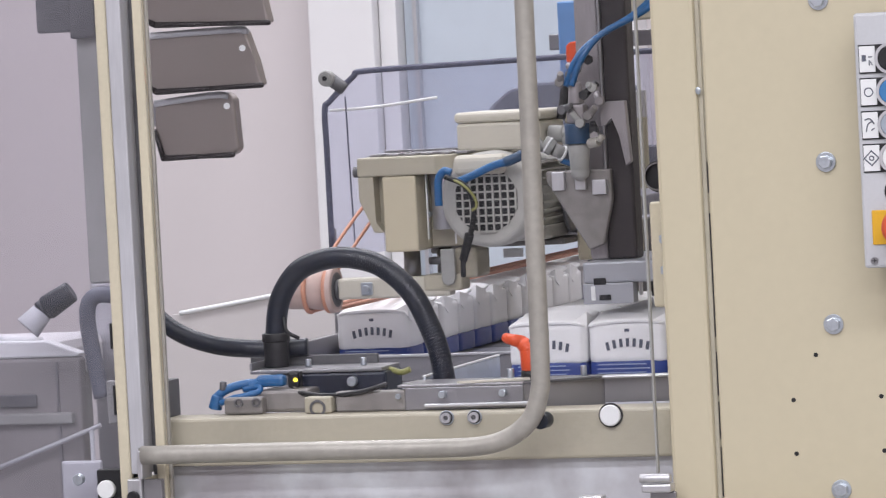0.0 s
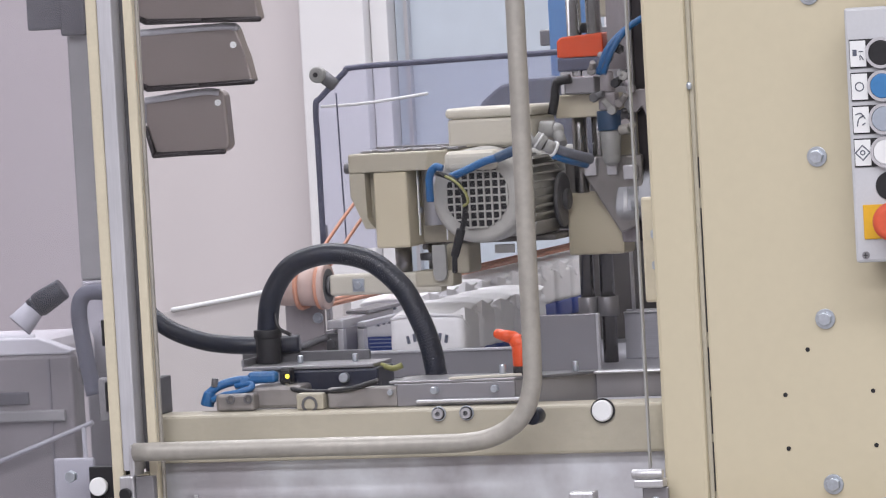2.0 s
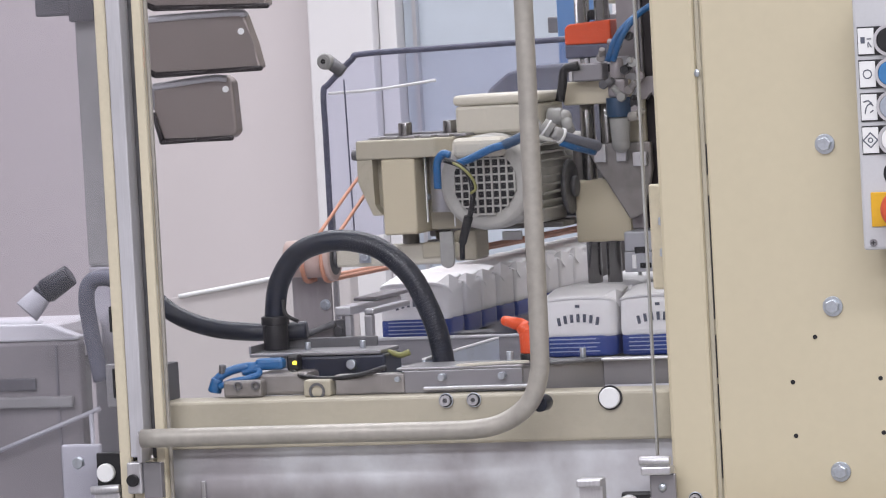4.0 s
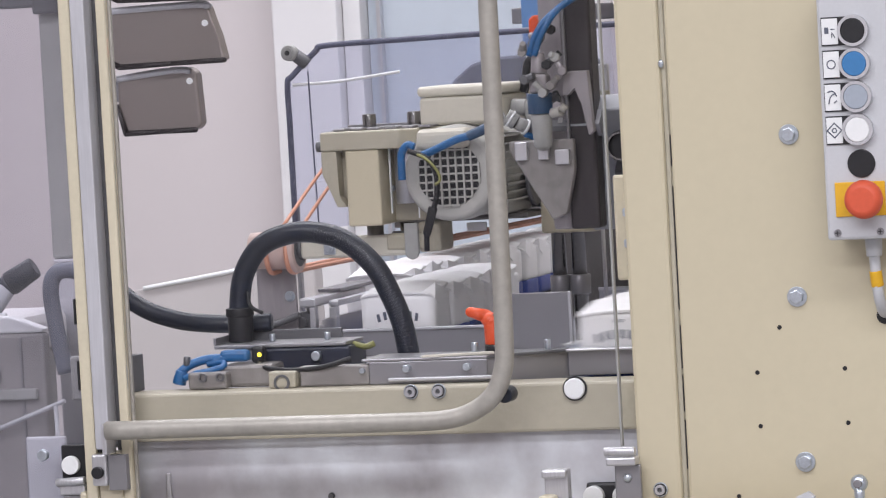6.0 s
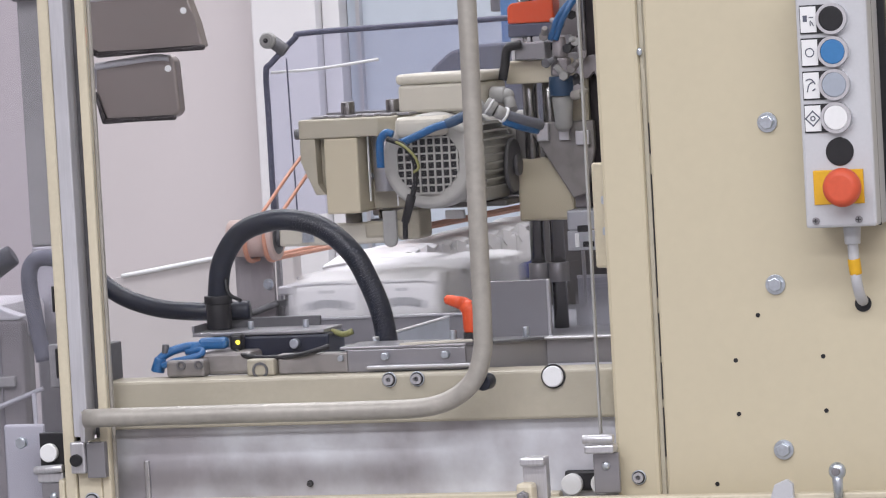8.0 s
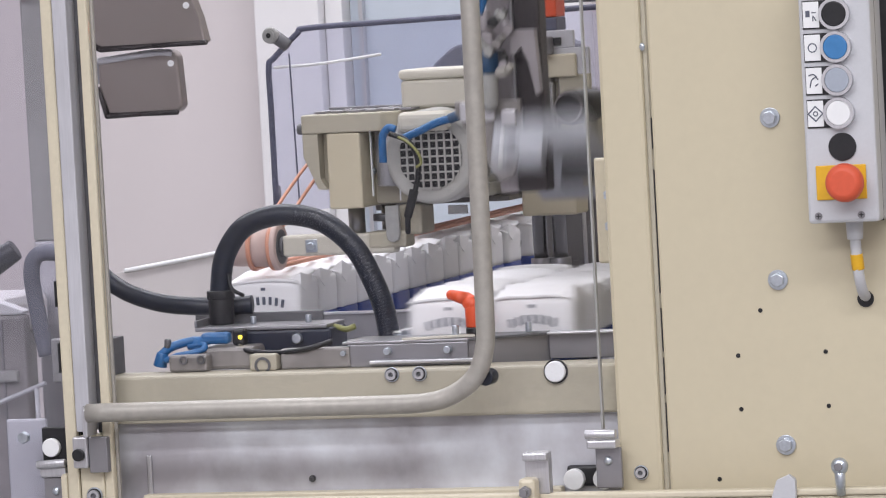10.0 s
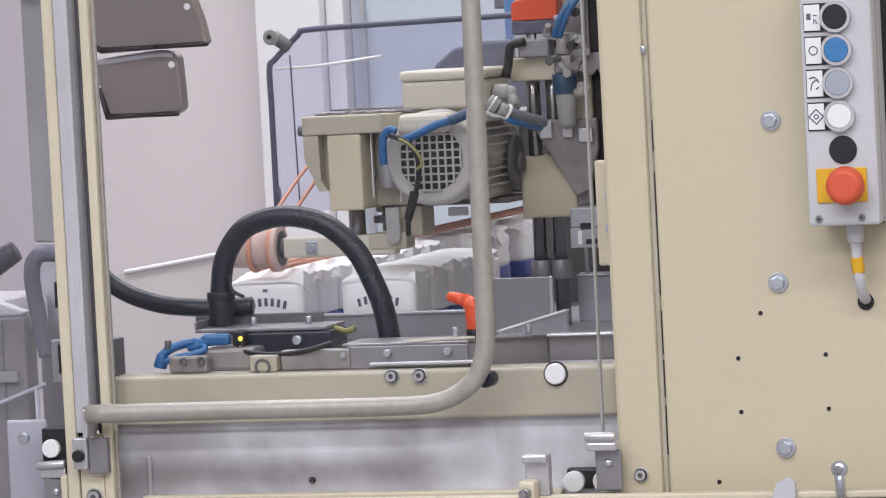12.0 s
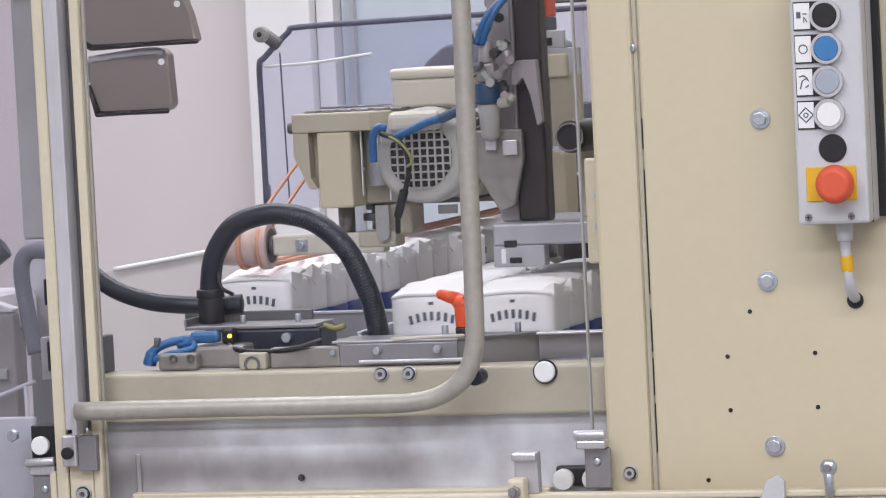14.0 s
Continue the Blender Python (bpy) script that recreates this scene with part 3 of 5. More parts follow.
def left_bay():
    """What shows through the hazy sheet beside the post."""
    t = thing("side_guard", (-0.65, 0.0, 0.9), "hazy clear side guard sheet", "machine guard")
    part("sheet", box(-1.1, -0.5150, 0.0, 0.004, 0.55, 1.85, 0), CLEAR_HAZY, t, "hazy clear plastic sheet")
    part("edge_strip", box(-0.5150, -0.5110, -0.004, 0.012, 0.55, 1.85, 0.0006), ALU, t)
    u = thing("side_upright", (-0.67, 0.30, 0.0), "grey painted upright behind the side guard", "machine post")
    part("upright", box(-0.684, -0.655, 0.335, 0.365, 1.1302, 1.9, 0.003), GREY_CAST, u)
    part("foot", box(-0.684, -0.655, 0.335, 0.365, 0.0, 1.13, 0.003), ALU, u)
    k = thing("overhead_bracket", (-0.66, 0.34, 1.41), "dark steel bracket high behind the side guard", "bracket")
    part("arm", box(-0.730, -0.6845, 0.335, 0.365, 1.4080, 1.45, 0.003), STEEL_DARK, k)
    part("cheek", box(-0.6845, -0.6545, 0.320, 0.3348, 1.4000, 1.45, 0.003), STEEL_DARK, k)
    h = thing("bent_hose", (-0.6, 0.12, 1.02), "black bent rubber hose with a clamp", "hose")
    part("hose", tube([(-0.560, 0.15, 1.118), (-0.585, 0.15, 1.127), (-0.604, 0.15, 1.124), (-0.611, 0.15, 1.105), (-0.606, 0.15, 1.06), (-0.599, 0.15, 1.018)], 0.0088, 14, 8), DRUM, h)
    part("nozzle", merge(rod((-0.606, 0.10, 1.135), (-0.634, 0.095, 1.118), 0.0115, 0.0135, seg=20, bevel=0.002), rod((-0.634, 0.095, 1.118), (-0.640, 0.093, 1.114), 0.0115, seg=20)), RUBBER, h)
    part("elbow", rod((-0.638, 0.093, 1.114), (-0.652, 0.085, 1.098), 0.0115, 0.0145, seg=20, bevel=0.001), GREY_PLASTIC, h)
    s = thing("white_infeed_tray", (-0.78, 0.35, 0.42), "white tray with a bright rolled edge", "machine tray")
    part("tray", box(-1.05, -0.665, 0.17, 0.33, 1.035, 1.078, 0.012), WALL_WHITE, s)
    part("front_apron", prism([(-1.05, 1.0625), (-0.625, 1.0625), (-0.622, 1.066), (-0.66, 1.080), (-1.05, 1.084)], "y", 0.15, 0.169, 0.002), WHITE_CAP, s)
    part("lower_apron", box(-1.05, -0.622, 0.148, 0.168, 0.86, 1.062, 0.004), APRON, s, "dull brown-grey lower apron")
    part("apron_bar", box(-1.05, -0.63, 0.140, 0.1478, 0.992, 1.004, 0.002), GREY_CAST, s)
    part("brace", merge(rod((-0.735, 0.137, 0.9407), (-0.597, 0.137, 0.9902), 0.0024, seg=12), rod((-0.608, 0.137, 0.9855), (-0.606, 0.137, 0.86), 0.0024, seg=12)), GREY_PLASTIC, s, "pale sloping brace rod")
    part("apron_seam", box(-0.6490, -0.6465, 0.1455, 0.1478, 0.88, 1.058, 0.0005), STEEL, s)
    part("apron_pocket", box(-0.715, -0.672, 0.1440, 0.1478, 1.010, 1.024, 0.002), STEEL_DARK, s)
    part("pedestal", box(-1.0, -0.68, 0.2, 0.32, 0.0, 1.034, 0.003), GREY_CAST, s)
    part("rim", tube([(-1.0, 0.165, 1.083), (-0.8, 0.165, 1.086), (-0.67, 0.165, 1.080)], 0.004, 8, 4), WHITE_CAP, s)
    g = thing("side_latch", (-0.525, -0.02, 0.88), "small steel latch plate with a white cap", "latch")
    part("plate", box(-0.543, -0.512, -0.012, -0.004, 0.912, 0.958, 0.001), BLACK, g)
    part("cap", rod((-0.5315, -0.012, 0.938), (-0.5315, -0.019, 0.938), 0.0095, seg=28, bevel=0.0012), WHITE_CAP, g)
    part("lip", merge(rod((-0.546, -0.022, 0.921), (-0.5145, -0.022, 0.923), 0.0042, seg=16, bevel=0.001), box(-0.544, -0.5155, -0.021, -0.013, 0.908, 0.9185, 0.002)), ALU, g)
    part("lower_plate", box(-0.541, -0.517, -0.018, -0.006, 0.85, 0.9075, 0.001), STEEL, g)
    part("rivet", ball((-0.528, -0.019, 0.894), 0.004, (1, 0.6, 1)), ZINC, g)
    part("strap", box(-0.5195, -0.5112, -0.028, -0.0135, 0.70, 0.912, 0.004), BEIGE_PALE, g, "pale beige strap with a rounded end")
    part("pad", box(-0.5535, -0.5440, -0.018, -0.010, 0.868, 0.882, 0.001), BLACK, g)
    b = thing("side_bracket", (-0.57, 0.0, 0.86), "grey steel bracket plate with a bolt", "bracket")
    part("plate", box(-0.592, -0.547, 0.012, 0.018, 0.84, 0.965, 0.004), GREY_PLASTIC, b)
    part("bolt", rod((-0.561, -0.012, 0.949), (-0.561, -0.020, 0.949), 0.0062, seg=6, bevel=0.0008), ZINC, b)
    part("arm", box(-0.545, -0.520, 0.03, 0.04, 1.0, 1.045, 0.002), GREY_CAST, b)


# ---------------------------------------------------------------- front fittings of the line
def front_rail():
    t = thing("front_rail", (-0.1, 0.06, 1.0), "folded steel front rail of the discharge track", "machine rail")
    part("face", box(-0.222, -0.098, 0.030, 0.034, 1.0068, 1.0295, 0.001), STEEL, t)
    part("top_flange", box(-0.230, -0.098, 0.030, 0.095, 1.0297, 1.0325, 0.001), STEEL, t)
    part("corner_piece", prism([(-0.098, 0.031), (-0.0975, 0.096), (-0.03, 0.096), (-0.03, 0.082)], "z", 1.0297, 1.0327, 0.0006), STEEL_DARK, t)
    part("corner_face", prism([(-0.0985, 0.034), (-0.0985, 0.037), (-0.031, 0.094), (-0.031, 0.091)], "z", 1.0, 1.0296), STEEL, t)
    part("rear_face", box(-0.030, 0.064, 0.088, 0.091, 1.005, 1.0295, 0.0006), STEEL, t)
    part("rear_flange", box(-0.0298, 0.064, 0.078, 0.096, 1.0297, 1.0325, 0.001), ALU, t)
    part("slide_strip", box(-0.20, -0.09, 0.022, 0.029, 1.0100, 1.0135, 0.001), ALU, t)
    part("adjust_strip", prism([(-0.165, 0.024), (-0.155, 0.030), (-0.098, 0.050), (-0.094, 0.044)], "z", 1.0328, 1.0355, 0.0006), CREAM, t, "pale scale strip")
    for x, z in ((-0.181, 1.0225), (-0.118, 1.0225)):
        part("bolt", rod((x, 0.030, z), (x, 0.022, z), 0.0038, seg=14, bevel=0.0008), ZINC, t)
    part("stud", rod((-0.050, 0.085, 1.0328), (-0.050, 0.085, 1.043), 0.0032, seg=12, bevel=0.0006), ZINC, t)
    part("bed", box(-0.45, 0.064, 0.10, 0.44, 0.985, 0.9955, 0.001), DECK, t, "steel slide bed")


def clamp_lever():
    t = thing("clamp_lever", (-0.0985, 0.06, 1.033), "red-orange plastic clamping lever", "lever")
    tip, elbow, shoulder = (-0.1215, 0.06, 1.0745), (-0.106, 0.06, 1.0700), (-0.0985, 0.06, 1.0625)
    part("lever", merge(ball(tip, 0.0052), rod(tip, elbow, 0.0052, 0.0070, seg=18), ball(elbow, 0.0070), rod(elbow, shoulder, 0.0070, 0.0095, seg=18), ball(shoulder, 0.0095),
                        rod((-0.0985, 0.06, 1.0415), shoulder, 0.0088, 0.0095, seg=20, bevel=0.001)), ORANGE, t)
    part("hub", rod((-0.0985, 0.06, 1.0328), (-0.0985, 0.06, 1.0413), 0.0092, seg=20, bevel=0.001), BLACK, t)
    part("cover_button", box(-0.0985, -0.0860, 0.055, 0.065, 1.0650, 1.0720, 0.002), BLACK, t)
    part("stud", rod((-0.1145, 0.045, 1.0328), (-0.1145, 0.045, 1.045), 0.0035, seg=12, bevel=0.0006), ZINC, t)


def hose():
    t = thing("corrugated_hose", (-0.388, 0.12, 1.04), "black rubber hose arched over the valve block", "hose")
    part("arch", tube([(-0.389, 0.12, 1.060), (-0.3885, 0.12, 1.086), (-0.382, 0.12, 1.118), (-0.362, 0.12, 1.1455), (-0.333, 0.12, 1.1570), (-0.303, 0.12, 1.1580), (-0.270, 0.12, 1.148),
                       (-0.2405, 0.12, 1.122), (-0.2235, 0.12, 1.090), (-0.2130, 0.12, 1.060), (-0.2075, 0.12, 1.026)], 0.0111, 16, 30, 0.0003, 0.5, 3), RUBBER, t)
    part("tail", tube([(-0.55, 0.13, 1.130), (-0.508, 0.13, 1.0905), (-0.465, 0.13, 1.0725), (-0.42, 0.13, 1.0665), (-0.385, 0.137, 1.0655), (-0.362, 0.14, 1.0660)], 0.0095, 14, 10), RUBBER, t)
    part("cuff", merge(rod((-0.389, 0.12, 1.0476), (-0.389, 0.12, 1.082), 0.0130, seg=20, bevel=0.0015), rod((-0.389, 0.12, 1.074), (-0.389, 0.12, 1.083), 0.0146, seg=20, bevel=0.001)), BLACK, t)
    part("loop", tube([(-0.378, 0.115, 1.10), (-0.373, 0.11, 1.085), (-0.362, 0.115, 1.077)], 0.002, 8, 6), BLACK, t)


def valve_block():
    t = thing("valve_block", (-0.35, 0.06, 1.01), "pneumatic valve block with blue air hoses", "valve block")
    part("base", merge(box(-0.417, -0.375, 0.03, 0.07, 1.0068, 1.0245, 0.003), box(-0.385, -0.33, 0.045, 0.085, 1.0068, 1.030, 0.004)), BRACKET, t)
    for x in (-0.4, -0.381):
        part("port", ring((x, 1.019), 0.0046, 0.0028, 0.0275, 0.0300, 18), STEEL_DARK, t)
    part("clamp_block", box(-0.327, -0.298, 0.022, 0.050, 1.0068, 1.0235, 0.002), BEIGE_GREY, t, "grey-beige clamp block")
    part("clamp_recess", ring((-0.3125, 1.0122), 0.0085, 0.006, 0.0205, 0.0219), STEEL_DARK, t)
    part("bar", box(-0.296, -0.222, 0.030, 0.044, 1.0068, 1.0275, 0.002), BRACKET, t)
    part("bar_bolt", rod((-0.2285, 0.030, 1.0215), (-0.2285, 0.026, 1.0215), 0.0028, seg=14), ZINC, t)
    part("deck", box(-0.405, -0.262, 0.08, 0.14, 1.0435, 1.0475, 0.001), STEEL, t, "grey steel deck plate")
    part("upstand", box(-0.405, -0.286, 0.14, 0.145, 1.036, 1.0575, 0.001), STEEL_DARK, t)
    part("deck_end", box(-0.405, -0.402, 0.079, 0.139, 1.0478, 1.055, 0.0006), STEEL, t)
    part("manifold", box(-0.352, -0.258, 0.080, 0.135, 1.0145, 1.0432, 0.003), NAVY_BLACK, t, "navy-black manifold")
    for x in (-0.352, -0.292):
        part("deck_stud", rod((x, 0.112, 1.0476), (x, 0.112, 1.0555), 0.0032, seg=12, bevel=0.0006), ZINC, t)
    part("side_bolt", rod((-0.293, 0.0805, 1.034), (-0.293, 0.073, 1.034), 0.0052, seg=16, bevel=0.001), ZINC, t)
    part("sensor", merge(box(-0.358, -0.345, 0.060, 0.075, 1.030, 1.047, 0.003)), BLACK, t)
    part("indicator", rod((-0.3485, 0.0602, 1.0385), (-0.3485, 0.0590, 1.0385), 0.0021, seg=12), LED, t, "lit yellow indicator")
    part("air_hose", tube([(-0.432, 0.045, 1.012), (-0.431, 0.045, 1.022), (-0.420, 0.048, 1.031), (-0.402, 0.052, 1.036), (-0.378, 0.055, 1.037), (-0.361, 0.056, 1.041)], 0.0046, 12, 8), BLUE_TUBE, t)
    part("air_hose", tube([(-0.424, 0.040, 1.018), (-0.410, 0.038, 1.023), (-0.394, 0.040, 1.0255), (-0.383, 0.045, 1.029), (-0.386, 0.05, 1.033), (-0.402, 0.05, 1.031)], 0.0032, 12, 8), BLUE_TUBE, t)
    part("fitting", rod((-0.432, 0.045, 1.0122), (-0.428, 0.045, 1.026), 0.0072, 0.006, seg=16, bevel=0.001), BLUE_TUBE, t)
    part("blue_collar", merge(box(-0.389, -0.358, 0.05, 0.064, 1.0325, 1.0445, 0.004), rod((-0.395, 0.055, 1.018), (-0.392, 0.055, 1.040), 0.0072, seg=16)), BLUE_TUBE, t)
    part("plug", rod((-0.4225, 0.045, 1.031), (-0.4215, 0.045, 1.040), 0.0036, seg=12, bevel=0.0008), STEEL_DARK, t)
    part("cable", tube([(-0.349, 0.055, 1.030), (-0.335, 0.045, 1.0255), (-0.305, 0.035, 1.0235), (-0.27, 0.028, 1.0265), (-0.24, 0.03, 1.034)], 0.0027, 10, 8), BLACK, t)
    part("wire_end", tube([(-0.275, 0.11, 1.040), (-0.262, 0.105, 1.043), (-0.248, 0.10, 1.040), (-0.238, 0.10, 1.043)], 0.0032, 8, 5), GREEN_YELLOW, t, "green-yellow wire end")
    b = thing("black_stop", (-0.476, 0.05, 1.012), "small black rectangular stop on the beam", "stop")
    part("stop", box(-0.4815, -0.4715, 0.012, 0.05, 1.0068, 1.0445, 0.001), STEEL_DARK, b)
    part("face_pad", box(-0.4810, -0.4720, 0.009, 0.0118, 1.016, 1.0435, 0.001), BLACK, b)


def guides():
    t = thing("guide_plate", (-0.37, 0.489, 0.9987), "long grey steel guide plate before the bags", "machine plate")
    part("plate", box(-0.525, -0.219, 0.488, 0.4915, 0.9987, 1.0295, 0.001), STEEL, t)
    part("folded_edge", box(-0.525, -0.219, 0.484, 0.4878, 1.0265, 1.0300, 0.001), ALU, t)
    w = thing("rear_plate", (-0.08, 0.98, 0.9), "grey steel cover plate behind the track", "machine plate")
    part("plate", box(-0.215, 0.064, 0.900, 0.904, 0.9987, 1.0385, 0.001), DECK, w, "bright steel plate with a folded edge")
    part("folded_edge", box(-0.215, 0.064, 0.8965, 0.8998, 1.0355, 1.0395, 0.001), ALU, w)
    part("dark_cover", box(-0.283, 0.064, 0.991, 1.03, 0.9, 1.150, 0.002), COVER, w, "dull brown-grey cover plate")
    part("tie_rod", rod((-0.152, 0.70, 0.9987), (-0.152, 0.70, 1.15), 0.0024, seg=12), ALU, w)
    d = thing("bag_deck", (-0.3, 0.9, 0.98), "steel deck that carries the bags", "machine deck")
    part("deck", box(-0.55, 0.064, 0.445, 0.98, 0.985, 0.9985, 0.001), DECK, d)
    part("infeed_deck", box(-0.55, -0.40, 0.981, 5.4, 0.985, 0.9985, 0.001), STEEL_DARK, d)
    part("outfeed_deck", box(0.0705, 0.95, 0.05, 0.60, 0.985, 0.9985, 0.001), STEEL, d)
    part("support", box(-0.50, 0.05, 0.5, 0.96, 0.42, 0.9848, 0.002), BEIGE_GREY, d)
    part("infeed_leg", box(-0.52, -0.43, 4.9, 5.0, 0.0, 0.9848, 0.002), BEIGE_GREY, d)
    part("outfeed_leg", box(0.8, 0.9, 0.2, 0.3, 0.4202, 0.9848, 0.002), BEIGE_GREY, d)


def stop_plate():
    t = thing("stop_plate", (-0.17, 0.484, 0.9987), "upright grey steel stop plate that drops away", "gate")
    part("plate", box(-0.2145, -0.1375, 0.4830, 0.4860, 0.9990, 1.0635, 0.001), STEEL, t)
    part("edge", box(-0.1373, -0.1335, 0.4805, 0.4865, 0.9990, 1.0640, 0.001), ALU, t)
    return t


def backing_plate():
    t = thing("backing_plate", (-0.06, 0.655, 0.9987), "upright bright steel backing plate that drops away", "gate")
    part("plate", box(-0.152, 0.062, 0.655, 0.658, 0.9990, 1.0510, 0.001), DECK, t)
    part("edge", box(-0.152, 0.062, 0.6515, 0.6585, 1.0512, 1.0530, 0.0006), ALU, t)
    return t


def lift_gate():
    t = thing("lift_gate", (-0.46, 0.53, 0.999), "steel lift gate with clamp screws and pale prongs", "gate")
    part("plate", box(-0.513, -0.4665, 0.520, 0.526, 1.0, 1.132, 0.0015), MAUVE, t)
    part("bolt", merge(rod((-0.4735, 0.520, 1.067), (-0.4735, 0.515, 1.067), 0.0046, seg=6, bevel=0.0006), rod((-0.4735, 0.520, 1.067), (-0.4735, 0.5185, 1.067), 0.0062, seg=18)), ZINC, t)
    part("bearing", merge(rod((-0.463, 0.530, 1.036), (-0.463, 0.548, 1.036), 0.0125, seg=20, bevel=0.001), rod((-0.463, 0.525, 1.036), (-0.463, 0.531, 1.036), 0.006, seg=6)), STEEL_DARK, t)
    part("post", box(-0.4625, -0.4545, 0.540, 0.552, 1.000, 1.053, 0.0012), STEEL, t)
    part("post", box(-0.4500, -0.4430, 0.515, 0.527, 0.999, 1.0535, 0.0012), ALU, t)
    part("post", box(-0.4370, -0.4280, 0.545, 0.557, 0.999, 1.0515, 0.0012), ALU, t)
    part("prong", box(-0.4620, -0.4425, 0.515, 0.70, 1.0537, 1.0640, 0.002), ALU, t, "pale steel prong")
    part("prong", box(-0.4370, -0.4250, 0.545, 0.68, 1.0520, 1.0590, 0.002), ALU, t, "pale steel prong")
    part("top_bar", box(-0.4680, -0.4400, 0.60, 0.72, 1.0645, 1.0690, 0.0015), STEEL, t)
    part("rod", tube([(-0.53, 0.507, 1.026), (-0.49, 0.509, 1.036), (-0.46, 0.51, 1.046)], 0.0038, 10, 5), STEEL_DARK, t)
    return t


# ---------------------------------------------------------------- press and motor above the bags
HINGED = []        # lane belts, whose front ends rise with the press
LIFTED = []        # (rise, rest, part) of the press that lift while bags are pushed sideways


def belt_press():
    t = thing("belt_press", (-0.35, 0.5, 1.15), "beige belt press head with grey gear motor", "machine head")
    part("top_plate", prism([(-0.404, 0.45), (-0.312, 0.45), (-0.268, 0.505), (-0.268, 0.62), (-0.404, 0.62)], "z", 1.2305, 1.2515, 0.002), BEIGE_GREY, t)
    part("gusset", prism([(-0.404, 1.2303), (-0.386, 1.2303), (-0.3795, 1.166), (-0.372, 1.166), (-0.377, 1.2303), (-0.372, 1.2303), (-0.372, 1.165), (-0.385, 1.165), (-0.3985, 1.205)][0:2] + [(-0.386, 1.18), (-0.3765, 1.168), (-0.388, 1.168), (-0.404, 1.205)], "y", 0.452, 0.49, 0.001), BEIGE_GREY, t)
    part("gusset_web", box(-0.3858, -0.3765, 0.47, 0.60, 1.170, 1.2303, 0.001), BEIGE_GREY, t)
    part("body", box(-0.3763, -0.337, 0.452, 0.60, 1.146, 1.2303, 0.0025), BEIGE, t)
    part("side_block", box(-0.3368, -0.298, 0.50, 0.60, 1.148, 1.2303, 0.002), BEIGE_GREY, t)
    part("screw", ball((-0.338, 0.4975, 1.185), 0.0042, (1, 0.8, 1)), ZINC, t)
    part("cylinder", merge(rod((-0.318, 0.49, 1.168), (-0.318, 0.49, 1.2303), 0.0125, seg=24, bevel=0.001), rod((-0.2985, 0.495, 1.175), (-0.2985, 0.495, 1.2303), 0.007, seg=18)), ALU, t, "aluminium air cylinder")
    part("clear_cover", box(-0.330, -0.290, 0.470, 0.473, 1.158, 1.2303, 0), CLEAR, t, "clear plastic cover with bright edges")
    part("cover_edge", merge(box(-0.3312, -0.3300, 0.4695, 0.4735, 1.158, 1.2303, 0), box(-0.2992, -0.2980, 0.4680, 0.4698, 1.152, 1.2303, 0)), WHITE_CAP, t)
    part("grille", merge(*[box(-0.395 + i * 0.02, -0.381 + i * 0.02, 0.47, 0.60, 1.2517, 1.2545, 0.0008) for i in range(6)], box(-0.397, -0.272, 0.53, 0.538, 1.2547, 1.257, 0.0006)), STEEL, t, "steel slotted cover")
    for x, y in ((-0.361, 0.50), (-0.318, 0.53)):
        LIFTED.append((0.0135, -0.0135, part("lifting_pin", rod((x, y, 1.2450), (x, y, 1.2690), 0.0078, seg=18, bevel=0.001), CHROME, t)))
    part("side_stud", rod((-0.404, 0.46, 1.236), (-0.411, 0.46, 1.236), 0.006, seg=16, bevel=0.001), STEEL_DARK, t)
    part("shaft", rod((-0.361, 0.5, 1.115), (-0.361, 0.5, 1.146), 0.0095, seg=24), CHROME, t)
    part("shaft", rod((-0.330, 0.52, 1.118), (-0.330, 0.52, 1.146), 0.008, seg=24), CHROME, t)
    part("collar", rod((-0.332, 0.515, 1.128), (-0.332, 0.515, 1.136), 0.014, seg=20, bevel=0.001), STEEL_DARK, t)
    a = part("arm", box(-0.447, -0.315, 0.488, 0.512, 1.093, 1.1165, 0.003), CREAM, t, "cream pulley arm")
    part("arm_bolt", merge(box(-0.419, -0.405, 0.4862, 0.4878, 1.097, 1.1115, 0.001), rod((-0.412, 0.486, 1.104), (-0.412, 0.481, 1.104), 0.0045, seg=16, bevel=0.001)), ZINC, a)
    part("arm_block", box(-0.345, -0.300, 0.486, 0.52, 1.099, 1.1175, 0.003), BEIGE_GREY, a)
    part("rear_arm", box(-0.312, -0.285, 0.50, 0.55, 1.112, 1.146, 0.004), BEIGE_GREY, t)
    part("lug", prism([(-0.3215, 1.146), (-0.3215, 1.113), (-0.3195, 1.1075), (-0.3135, 1.105), (-0.3075, 1.1075), (-0.3055, 1.113), (-0.3055, 1.146)], "y", 0.480, 0.4855, 0.001), GREY_CAST, t, "rounded grey lug")
    p = part("pulley", merge(rod((-0.452, 0.5, 1.104), (-0.462, 0.5, 1.104), 0.0265, seg=32, bevel=0.002), rod((-0.462, 0.5, 1.104), (-0.508, 0.5, 1.104), 0.0225, 0.0205, seg=32)), PINK, t, "pinkish belt pulley")
    part("axle", merge(rod((-0.447, 0.5, 1.104), (-0.4515, 0.5, 1.104), 0.012, seg=20, bevel=0.001), rod((-0.4515, 0.5, 1.104), (-0.4525, 0.5, 1.104), 0.0195, seg=24)), STEEL_DARK, p)
    LIFTED.extend([(0.017, 0.0, a), (0.017, 0.0, p)])
